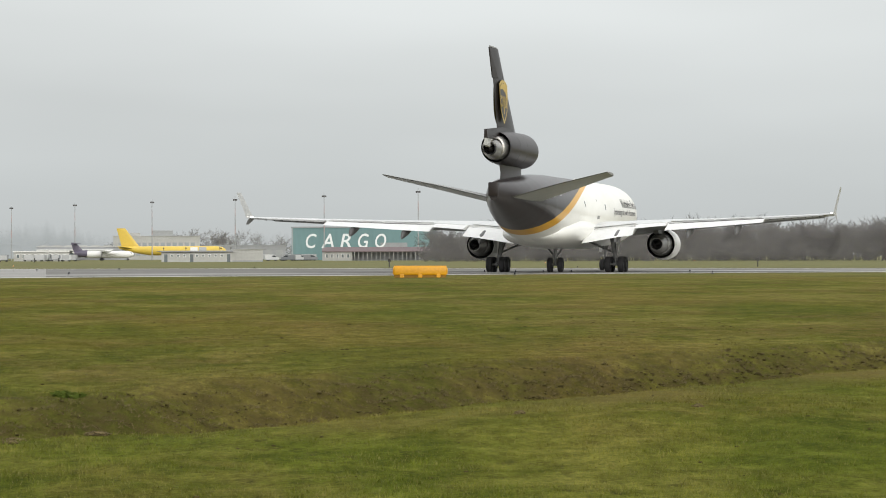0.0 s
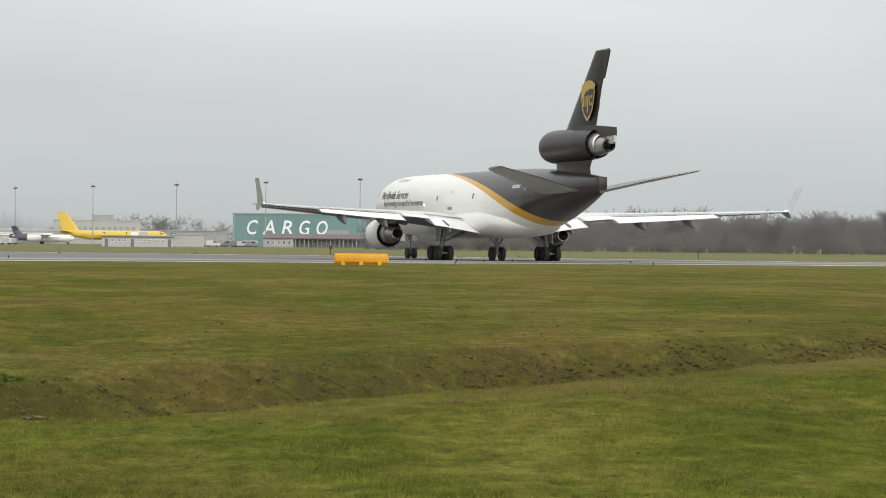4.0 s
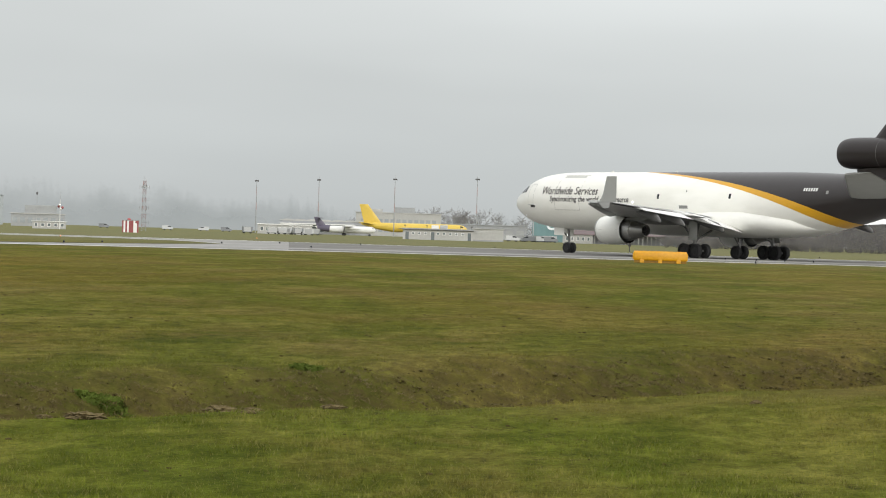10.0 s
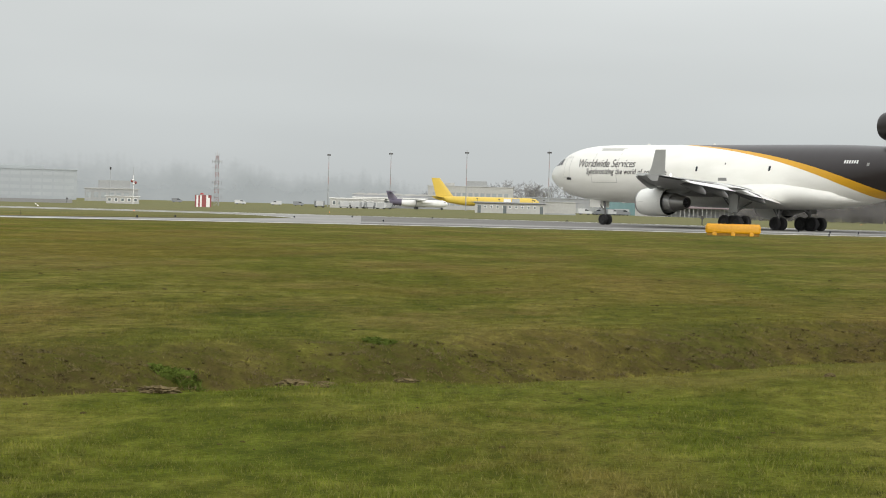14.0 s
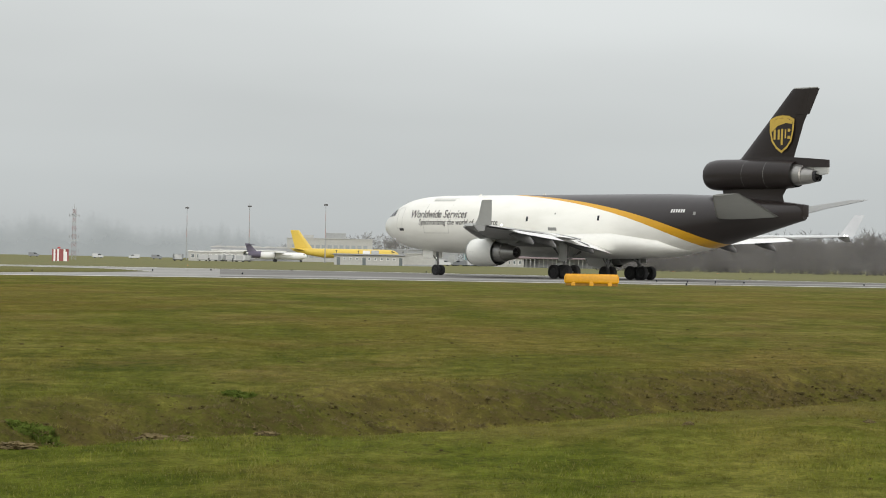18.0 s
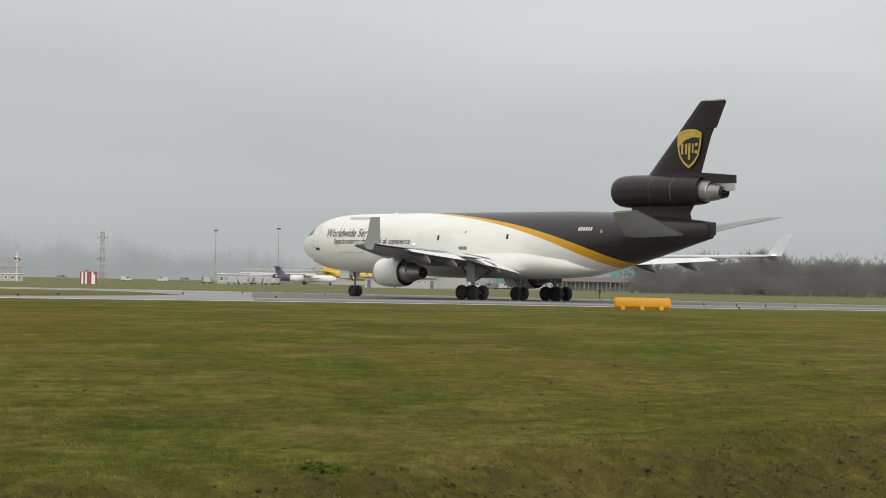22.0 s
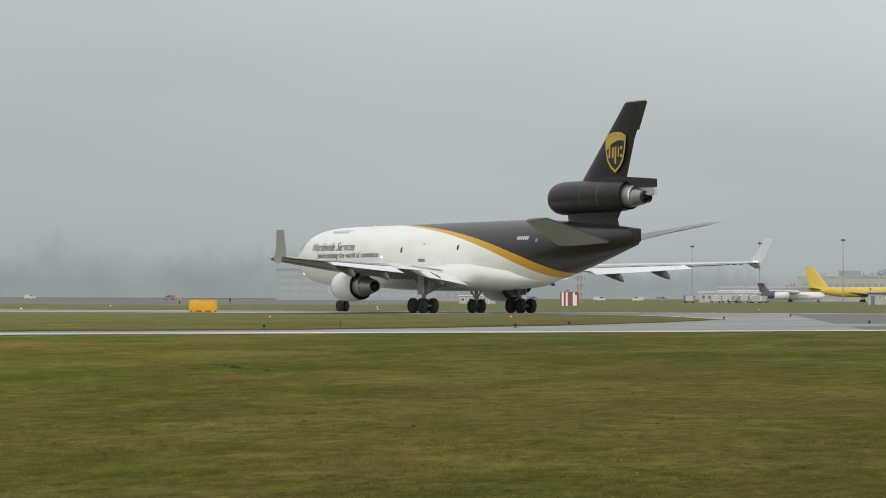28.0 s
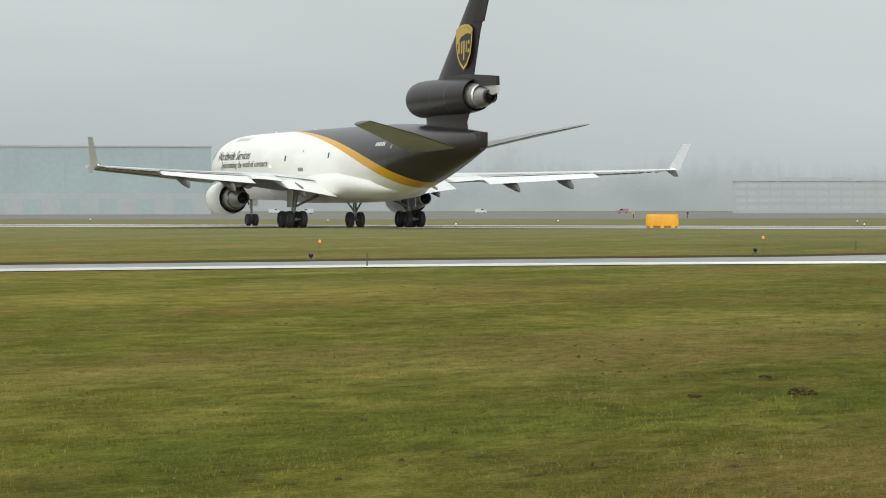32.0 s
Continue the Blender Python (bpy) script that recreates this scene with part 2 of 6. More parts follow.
M_TAILGREY = mat("pale_grey_tail_paint", (0.40, 0.405, 0.385), 0.45, var=0.06, size=0.3, fine=1.2)
M_GREYPAINT = mat("warm_grey_paint", (0.23, 0.23, 0.215), 0.45, var=0.08, size=0.3, fine=1.2)
M_WINGLET = mat("pale_grey_winglet_paint", (0.57, 0.58, 0.585), 0.35, var=0.05, size=0.6, fine=3)
M_NOZZLE = mat("heat_stained_steel", (0.37, 0.36, 0.34), 0.38, 0.9, var=0.2, size=1.0, fine=9)
M_CORE = mat("sooted_steel", (0.40, 0.395, 0.38), 0.42, 0.85, var=0.3, size=1.2, fine=9)
M_DARKMETAL = mat("sooty_metal", (0.06, 0.057, 0.055), 0.5, 0.6, var=0.3, size=1.5, fine=9)
M_SOOT = mat("black_soot", (0.020, 0.020, 0.021), 0.8, var=0.2)
M_TYRE = mat("black_rubber", (0.017, 0.017, 0.018), 0.8, var=0.2, size=3, fine=20)
M_HUB = mat("grey_wheel_hub", (0.026, 0.026, 0.026), 0.5, 0.3, var=0.2, size=3)
M_STRUT = mat("gear_grey_enamel", (0.16, 0.16, 0.155), 0.45, 0.2, var=0.25, size=2, fine=9)
M_GLASS = mat("dark_glass", (0.02, 0.024, 0.028), 0.08, var=0.1)
M_INK = mat("dark_lettering", (0.05, 0.045, 0.045), 0.5, var=0.1)
M_LINE = mat("panel_line", (0.50, 0.50, 0.46), 0.5, var=0.1)
M_YELLOW = mat("yellow_sign_paint", (0.58, 0.275, 0.002), 0.45, var=0.14, size=1.2, fine=6)
M_CARGOYELLOW = mat("yellow_aircraft_paint", (0.63, 0.45, 0.075), 0.4, var=0.06)
M_RED = mat("red_paint", (0.36, 0.035, 0.03), 0.5, var=0.12)
# mast red greyed, with distance haze put into the colour
M_HAZEDRED = mat("haze_greyed_red_paint", (0.33, 0.245, 0.235), 0.6, var=0.15)
M_MAROON = mat("dark_red_paint", (0.23, 0.045, 0.045), 0.5, var=0.12)
M_DULLRED = mat("dull_red_paint", (0.24, 0.135, 0.125), 0.6, var=0.15)
M_STRIPEWHITE = mat("weathered_white_paint", (0.68, 0.68, 0.66), 0.55, var=0.05, size=1.5)
M_PURPLE = mat("dark_purple_paint", (0.10, 0.088, 0.125), 0.45, var=0.1)
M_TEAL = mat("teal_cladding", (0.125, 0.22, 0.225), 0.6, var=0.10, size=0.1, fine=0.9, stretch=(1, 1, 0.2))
# haze is put into these far wall and window colours, pale and flat
M_PALETEAL = mat("haze_paled_teal_cladding", (0.255, 0.315, 0.318), 0.6, var=0.08, size=0.05, fine=0.6)
M_FARWALL = mat("haze_grey_cladding", (0.305, 0.330, 0.333), 0.8, var=0.06, size=0.05, fine=0.5)
M_FARPANE = mat("haze_toned_panes", (0.315, 0.34, 0.345), 0.5, var=0.08, size=0.1)
M_PALEPANE = mat("haze_paled_glass", (0.26, 0.285, 0.29), 0.25, var=0.15, size=0.3)
M_LETTER = mat("white_letters", (0.70, 0.73, 0.73), 0.5, var=0.05)
M_WALL = mat("pale_render", (0.37, 0.37, 0.35), 0.8, var=0.12, size=0.2, fine=1.4)
M_WALL2 = mat("grey_concrete_wall", (0.29, 0.30, 0.297), 0.8, var=0.12, size=0.1, fine=0.9)
M_ROOF = mat("grey_roof_sheet", (0.26, 0.27, 0.275), 0.6, var=0.12, size=0.2, fine=1)
M_REDROOF = mat("faded_red_roof", (0.15, 0.115, 0.115), 0.7, var=0.15, size=0.3, fine=1.5)
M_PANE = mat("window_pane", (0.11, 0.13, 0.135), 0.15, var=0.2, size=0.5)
M_GALV = mat("galvanised_steel", (0.34, 0.35, 0.35), 0.45, 0.5, var=0.12, size=1)


def twig_material(name, colour, open_share):
    """Bare twigs, thinner than can be told apart: part of the light passes between them. The pale colour and
    see-through share also paint in haze.
    """
    m = mat(name, colour, 0.95, var=0.10, size=0.03, fine=0.3, spec=0.1)
    nt = m.node_tree
    glow_through = nt.nodes.new("ShaderNodeBsdfTranslucent")
    glow_through.inputs[0].default_value = (*[c * 1.08 for c in colour], 1)
    both, gaps = nt.nodes.new("ShaderNodeMixShader"), nt.nodes.new("ShaderNodeMixShader")
    between = nt.nodes.new("ShaderNodeBsdfTransparent")
    gaps.inputs[0].default_value = open_share
    nt.links.new(nt.nodes["Principled BSDF"].outputs[0], both.inputs[1])
    nt.links.new(glow_through.outputs[0], both.inputs[2])
    nt.links.new(both.outputs[0], gaps.inputs[1])
    nt.links.new(between.outputs[0], gaps.inputs[2])
    nt.links.new(gaps.outputs[0], nt.nodes["Material Output"].inputs[0])
    return m


# twig tones paled for haze, more so for the trees further off
M_BARK = twig_material("bare_twigs", (0.245, 0.234, 0.225), 0.66)
M_FARTWIG = twig_material("hazed_bare_twigs", (0.29, 0.28, 0.27), 0.74)
M_VAN = mat("white_van_paint", (0.46, 0.47, 0.475), 0.35, var=0.05)
M_CAR = mat("grey_car_paint", (0.16, 0.17, 0.18), 0.3, var=0.1)
M_ORANGE = glow("orange_lamp_lens", (0.9, 0.28, 0.08), 0.25)
M_BLUELENS = mat("dark_blue_lens", (0.012, 0.014, 0.026), 0.2, var=0.1)
M_STROBE = glow("white_lamp_lens", (1.0, 0.98, 0.95), 2.5)


# ---------- building blocks ----------
def part(name, bm, material, parent=None, label="", smooth=None):
    me = bpy.data.meshes.new(name)
    bmesh.ops.recalc_face_normals(bm, faces=bm.faces)
    bm.to_mesh(me)
    bm.free()
    me.materials.append(material)
    if smooth:
        for p in me.polygons:
            p.use_smooth = True
        me.set_sharp_from_angle(angle=radians(smooth))
    ob = new(name, me)
    if parent is not None:
        ob.parent = parent
    if label:
        tagged(ob, label)
    return ob


def thing(name, m, label, category, group="", kind=""):
    ob = new(name)
    ob.matrix_basis = m
    return tagged(ob, label, category, group, kind)


def block(x0, x1, y0, y1, z0, z1, bevel=0.0, bm=None):
    bm = bm or bmesh.new()
    r = bmesh.ops.create_cube(bm, size=1.0)
    vs = r["verts"]
    for v in vs:
        v.co = Vector((x0 + (v.co.x + 0.5) * (x1 - x0), y0 + (v.co.y + 0.5) * (y1 - y0), z0 + (v.co.z + 0.5) * (z1 - z0)))
    if bevel:
        es = list({e for v in vs for e in v.link_edges})
        bmesh.ops.bevel(bm, geom=es, offset=bevel, segments=2, affect="EDGES", profile=0.6)
    return bm


def loft(rings, closed=True, cap=True, bm=None):
    bm = bm or bmesh.new()
    vr = [[bm.verts.new(p) for p in ring] for ring in rings]
    n = len(vr[0])
    for a, b in zip(vr, vr[1:]):
        for i in range(n if closed else n - 1):
            j = (i + 1) % n
            try:
                bm.faces.new((a[i], a[j], b[j], b[i]))
            except ValueError:
                pass
    if cap:
        for ring in (vr[0], vr[-1]):
            try:
                bm.faces.new(ring)
            except ValueError:
                pass
    return bm


def lathe(profile, centre, axis="x", n=32, cap=False, bm=None):
    """profile: (along, radius) pairs turned about an axis through centre."""
    cx, cy, cz = centre
    rings = []
    for a, r in profile:
        ring = []
        for i in range(n):
            w = 2 * math.pi * i / n
            u, v = r * math.cos(w), r * math.sin(w)
            ring.append({"x": (cx + a, cy + u, cz + v), "y": (cx + u, cy + a, cz + v), "z": (cx + u, cy + v, cz + a)}[axis])
        rings.append(ring)
    return loft(rings, True, cap, bm)


def rod(a, b, r0, r1=None, n=8, bm=None):
    a, b = Vector(a), Vector(b)
    r1 = r0 if r1 is None else r1
    q = (b - a).to_track_quat("Z", "Y")
    rings = [[p + q @ Vector((r * math.cos(2 * math.pi * i / n), r * math.sin(2 * math.pi * i / n), 0)) for i in range(n)]
             for p, r in ((a, r0), (b, r1))]
    return loft(rings, True, True, bm)


def foil(xle, xte, y, z, t, n=9, camber=0.0):
    """Section of a wing: points round it, x backwards, at span y."""
    pts = []
    c = xte - xle
    us = [0.5 - 0.5 * math.cos(math.pi * i / n) for i in range(n + 1)]
    half = lambda u: 5 * t * (0.2969 * math.sqrt(u) - 0.126 * u - 0.3516 * u * u + 0.2843 * u ** 3 - 0.1015 * u ** 4)
    for u in us:
        pts.append((xle + c * u, y, z + half(u)))
    for u in us[-2:0:-1]:
        pts.append((xle + c * u, y, z - half(u) * 0.75))
    return pts


def polar(az, d, z=0.0):
    """A place by its bearing (degrees to the left of the first view's line) and its distance."""
    return Vector((-d * math.sin(radians(az)), d * math.cos(radians(az)), z))


def words(text, size, place, material, parent, name, label, shear=0.0):
    """Lettering as flat mesh, a part for each word; place(u, v) gives the point on the surface, u from 0 to 1 along the line."""
    made, width = [], 0.0
    for w in text.split(" "):
        cu = bpy.data.curves.new(name, "FONT")
        cu.body, cu.size, cu.resolution_u, cu.shear, cu.offset = w, size, 3, shear, 0.010 * size
        tmp = bpy.data.objects.new(name, cu)
        scene.collection.objects.link(tmp)
        me = bpy.data.meshes.new_from_object(tmp.evaluated_get(bpy.context.evaluated_depsgraph_get()))
        bpy.data.objects.remove(tmp)
        bm = bmesh.new()
        bm.from_mesh(me)
        bpy.data.meshes.remove(me)
        made.append((bm, width))
        width += max(v.co.x for v in bm.verts) + 0.30 * size
    width -= 0.30 * size
    for bm, at in made:
        for v in bm.verts:
            v.co = place((v.co.x + at) / width, v.co.y)
        part(name, bm, material, parent, label)


# ---------- ground: one sheet with a ditch ----------
DITCH = np.array([(-18.0, 9.5), (-11.5, 15.9), (-7.1, 20.1), (-5.6, 21.7), (-3.9, 23.7), (0.0, 29.4), (3.6, 34.6), (9.0, 41.2), (31.0, 68.0), (80.0, 125.0)])


def ditch_at(x, y):
    """Signed distance from the middle line of the ditch (positive on its far side) and how deep it is there."""
    best = np.full(np.shape(x), 1e9)
    side = np.zeros(np.shape(x))
    for (ax, ay), (bx, by) in zip(DITCH, DITCH[1:]):
        dx, dy = bx - ax, by - ay
        k = np.clip(((x - ax) * dx + (y - ay) * dy) / (dx * dx + dy * dy), 0, 1)
        ex, ey = x - ax - k * dx, y - ay - k * dy
        d = np.hypot(ex, ey)
        s = np.where(dx * (y - ay) - dy * (x - ax) > 0, d, -d)
        side = np.where(d < best, s, side)
        best = np.minimum(best, d)
    deep = np.clip((y - 15.0) / 4.0, 0, 1) * np.clip((75 - y) / 30.0, 0, 1) * np.clip((30.0 - np.degrees(np.arctan2(-x, y))) / 11.0, 0, 1)
    return side, deep


def height(x, y):
    s, deep = ditch_at(x, y)
    u = np.clip(np.abs(s + 0.15 * np.sin(x * 1.3 + y * 0.7)) / 2.7, 0, 1)
    z = -0.85 * deep * (1 - u * u * (3 - 2 * u))
    near = np.clip((60 - np.hypot(x, y)) / 30, 0, 1)
    lump = np.sin(x * 5.3 + 2.1 * np.sin(y * 2.9)) * np.sin(y * 6.1 + 1.7 * np.sin(x * 3.7)) + 0.6 * np.sin(x * 9.7 + y * 4.1) * np.sin(y * 8.9 - x * 3.3)
    z = z + 0.05 * lump * deep * np.clip(1.2 - np.abs(s - 0.9) / 2.2, 0, 1)
    z = z + near * (0.035 * np.sin(x * 0.9 + 1.3 * np.sin(y * 0.41)) * np.sin(y * 0.57 + 0.8) + 0.015 * np.sin(x * 3.1 + y * 1.7) * np.sin(y * 2.3 - x))
    return z


def lushness(s, y):
    return np.clip((0.5 - s) / 1.5, 0, 1) * np.clip((70 - y) / 25, 0, 1)


def dryness(s, x, y):
    return 0.75 * np.exp(-((s + 3.0) / 0.9) ** 2) * np.clip((x + 4) / 5, 0, 1) * np.clip((60 - y) / 15, 0, 1)


# where the lawn's colour is brightened, by bearing and distance
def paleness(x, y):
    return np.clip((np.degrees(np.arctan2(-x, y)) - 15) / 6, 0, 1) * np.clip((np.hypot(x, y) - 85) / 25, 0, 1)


def make_ground():
    def lines(lo, hi, step, far):
        a = list(np.arange(lo, hi + 1e-6, step))
        k, v = step, hi
        while v < far:
            k *= 1.35
            v += k
            a.append(v)
        k, v = step, lo
        while v > -far:
            k *= 1.35
            v -= k
            a.insert(0, v)
        return np.array(a)
    xs, ys = lines(-22, 24, 0.2, 4200), lines(8, 62, 0.2, 4200)
    gx, gy = np.meshgrid(xs, ys)
    gz = height(gx, gy)
    s, deep = ditch_at(gx, gy)
    bank = deep ** 1.5 * np.clip(1.35 - np.abs(s - 1.0) / 1.9, 0, 1)
    verts = np.stack([gx.ravel(), gy.ravel(), gz.ravel()], 1)
    nx, ny = len(xs), len(ys)
    i = np.arange(nx * ny).reshape(ny, nx)
    faces = np.stack([i[:-1, :-1].ravel(), i[:-1, 1:].ravel(), i[1:, 1:].ravel(), i[1:, :-1].ravel()], 1)
    me = bpy.data.meshes.new("ground")
    me.from_pydata(verts.tolist(), [], faces.tolist())
    lush = lushness(s, gy)
    me.attributes.new("lush", "FLOAT", "POINT").data.foreach_set("value", lush.ravel().astype(np.float32))
    me.attributes.new("dry", "FLOAT", "POINT").data.foreach_set("value", dryness(s, gx, gy).ravel().astype(np.float32))
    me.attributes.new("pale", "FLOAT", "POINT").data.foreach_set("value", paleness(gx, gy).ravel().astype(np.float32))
    me.attributes.new("far_haze", "FLOAT", "POINT").data.foreach_set("value", (0.6 * np.clip((np.hypot(gx, gy) - 150) / 160, 0, 1)).ravel().astype(np.float32))
    at = me.attributes.new("bank", "FLOAT", "POINT")
    at.data.foreach_set("value", bank.ravel().astype(np.float32))
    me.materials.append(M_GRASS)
    for p in me.polygons:
        p.use_smooth = True
    tagged(new("ground", me), "mown winter turf with straw patches and a shallow ditch", "ground", kind="structure")


make_ground()


def strip(name, near, far, z, material, label, category="road"):
    """A sheet between two edges given as (bearing, distance) points, laid on the ground."""
    bm = bmesh.new()
    def dense(pts):
        az, d = [p[0] for p in pts], [p[1] for p in pts]
        return az, d
    (a0, d0), (a1, d1) = dense(near), dense(far)
    lo, hi = max(min(a0), min(a1)), min(max(a0), max(a1))
    steps = np.linspace(lo, hi, 140)
    ra = [[polar(a, np.interp(a, a0, d0), z), polar(a, np.interp(a, a1, d1), z)] for a in steps]
    vr = [[bm.verts.new(p) for p in r] for r in ra]
    for p, q in zip(vr, vr[1:]):
        bm.faces.new((p[0], q[0], q[1], p[1]))
    return tagged(part(name, bm, material), label, category, kind="structure")


# near edge of the pavement and the strip that branches off in front of the grass island
NEAR = [(-60, 340), (-40, 270), (-25, 243), (-10, 221), (-4, 207), (1, 193), (4, 190), (7, 186), (10, 180), (13, 174), (16, 169), (19, 165.5), (22, 161), (25, 156), (29, 150), (36, 142), (45, 134), (60, 126)]
TIP = [(10.3, 240), (11.3, 219), (13, 200), (15, 187), (17, 178.5), (20, 173), (23, 167.5), (26, 162), (30, 156), (36, 148), (45, 139), (60, 131)]
FARNEAR = [(10.3, 242), (11.2, 274), (12.5, 286), (16, 293), (20, 301), (23, 307), (27, 318), (34, 335), (45, 360), (60, 380)]
FAREDGE = [(-60, 390), (-40, 315), (-25, 290), (-10, 279), (0, 300), (5, 312), (10, 318), (14, 322), (18, 330), (22, 338), (27, 352), (32, 368), (45, 400), (60, 430)]


def cut(pts, lo, hi):
    az, d = [p[0] for p in pts], [p[1] for p in pts]
    return [(lo, float(np.interp(lo, az, d)))] + [p for p in pts if lo < p[0] < hi] + [(hi, float(np.interp(hi, az, d)))]


def beside(pts, k0, k1=0.0):
    return [(a, d * (1 + k0) + k1) for a, d in pts]


strip("road_junction", cut(NEAR, 8.8, 10.3), cut(FAREDGE, 8.8, 10.3), 0.012, M_CONCRETE, "pale concrete where the taxiway forks")
strip("road_main", cut(NEAR, -60, 8.8), cut(FAREDGE, -60, 8.8), 0.012, M_ASPHALT, "wide damp grey asphalt taxiway")
strip("road_branch", cut(NEAR, 10.3, 60), TIP, 0.012, M_CONCRETE, "narrow damp taxiway branch beside the grass")
strip("road_far", FARNEAR, cut(FAREDGE, 10.3, 60), 0.012, M_CONCRETE, "damp taxiway running on past the grass island")
strip("trim_near_edge", NEAR, beside(NEAR, 0.019), 0.02, M_EDGE, "worn white edge band along the pavement", "edge marking")
strip("trim_far_edge", beside(FAREDGE, -0.012), FAREDGE, 0.02, M_EDGE, "worn white edge band along the far side", "edge marking")
strip("trim_island_edge", FARNEAR, beside(FARNEAR, 0.012), 0.02, M_EDGE, "worn white edge band beside the grass island", "edge marking")
strip("trim_shoulder", cut(beside(NEAR, 0.10), -60, 10.3), cut(beside(NEAR, 0.17), -60, 10.3), 0.02, M_CONCRETE, "paler concrete lane on the taxiway", "pavement")

# thin dark strips along the far edge and round the island
strip("trim_verge_far", beside(FAREDGE, 0.001), beside(FAREDGE, 0.011), 0.014, M_EARTH, "dark strip along the far edge", "verge")
strip("trim_verge_island", cut(beside(TIP, 0.002), 10.5, 60), cut(beside(TIP, 0.022), 10.5, 60), 0.014, M_EARTH, "dark strip round the grass island", "verge")


# grey apron sheet, which also puts a haze tone on the far ground
strip("apron_far", [(15.2, 560), (20, 510), (46, 480)], [(15.2, 1600), (46, 1600)], 0.012, M_ASPHALT, "far grey apron in front of the halls, toned for haze", "apron")


def blades(name, x, y, per, tall, wide, lean, material, label, category, seed):
    """Thin upright blades, a few at each spot, in one mesh."""
    rng = np.random.default_rng(seed)
    n = len(x) * per
    base = np.repeat(np.stack([x, y, height(x, y)], 1), per, 0) + np.concatenate([rng.normal(0, 0.03, (n, 2)), np.zeros((n, 1))], 1)
    turn = rng.uniform(0, 2 * np.pi, n)
    tall, wide = np.repeat(tall, per) * rng.uniform(0.5, 1.3, n), np.repeat(wide, per) * rng.uniform(0.6, 1.3, n)
    side = np.stack([np.cos(turn) * wide, np.sin(turn) * wide, np.zeros(n)], 1)
    a, b = base - side, base + side
    c = base + np.concatenate([rng.normal(0, lean, (n, 2)) * tall[:, None], tall[:, None]], 1)
    a[:, 2] -= 0.01
    b[:, 2] -= 0.01
    verts = np.stack([a, b, c], 1).reshape(-1, 3)
    me = bpy.data.meshes.new(name)
    me.vertices.add(len(verts))
    me.vertices.foreach_set("co", verts.ravel())
    me.loops.add(n * 3)
    me.loops.foreach_set("vertex_index", np.arange(n * 3, dtype=np.int32))
    me.polygons.add(n)
    me.polygons.foreach_set("loop_start", np.arange(0, n * 3, 3, dtype=np.int32))
    me.update()
    me.validate()
    s, deep = ditch_at(verts[:, 0], verts[:, 1])
    me.attributes.new("lush", "FLOAT", "POINT").data.foreach_set("value", lushness(s, verts[:, 1]).astype(np.float32))
    me.attributes.new("dry", "FLOAT", "POINT").data.foreach_set("value", dryness(s, verts[:, 0], verts[:, 1]).astype(np.float32))
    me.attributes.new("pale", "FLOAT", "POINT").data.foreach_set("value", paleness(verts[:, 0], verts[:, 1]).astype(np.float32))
    me.materials.append(material)
    tagged(new(name, me), label, category, kind="stuff")


def scatter(n, lo, hi, power, seed, mid=(0.0, 0.0), az0=-12, az1=39):
    rng = np.random.default_rng(seed)
    az, d = rng.uniform(radians(az0), radians(az1), n), lo + (hi - lo) * rng.random(n) ** power
    return mid[0] - d * np.sin(az), mid[1] + d * np.cos(az), d, rng


def grass_tufts():
    x, y, d, rng = scatter(197000, 12, 78, 1.5, 5)
    s, deep = ditch_at(x, y)
    keep = ~((np.abs(s - 0.8) < 1.6) & (deep > 0.3) & (rng.random(len(x)) < 0.5))
    x, y, d = x[keep], y[keep], d[keep]
    for mid, az0, az1, seed in (((-5, 30), -5, 20, 31), ((-12, 52), 2, 26, 32), ((-21, 74), 6, 32, 33), ((-28, 91), 12, 38, 34)):
        ex, ey, ed, _ = scatter(36000, 11, 62, 1.4, seed, mid, az0, az1)
        x, y, d = np.concatenate([x, ex]), np.concatenate([y, ey]), np.concatenate([d, ed])
    clump = 0.75 + 0.35 * np.sin(x * 2.1 + 1.7 * np.sin(y * 0.9)) * np.sin(y * 1.3 + 2.2 * np.sin(x * 0.7))
    blades("grass", x, y, 3, 0.030 * clump * np.clip((100 - d) / 75, 0.3, 1), 0.0048 * np.clip(d / 22, 0.8, 2.4), 0.7, M_BLADE, "short tufts of mown grass", "grass", 6)
    x, y, d, rng = scatter(160000, 15, 62, 1.0, 8)
    s, deep = ditch_at(x, y)
    keep = rng.random(len(x)) < deep * np.clip(1.8 - np.abs(s - 0.9), 0, 1)
    x, y, d = x[keep], y[keep], d[keep]
    blades("dry_grass", x, y, 7, np.full(len(x), 0.024), 0.0042 * np.clip(d / 24, 0.8, 2.0), 1.9, M_STRAW, "dead straw-coloured grass on the ditch bank", "dry grass", 9)


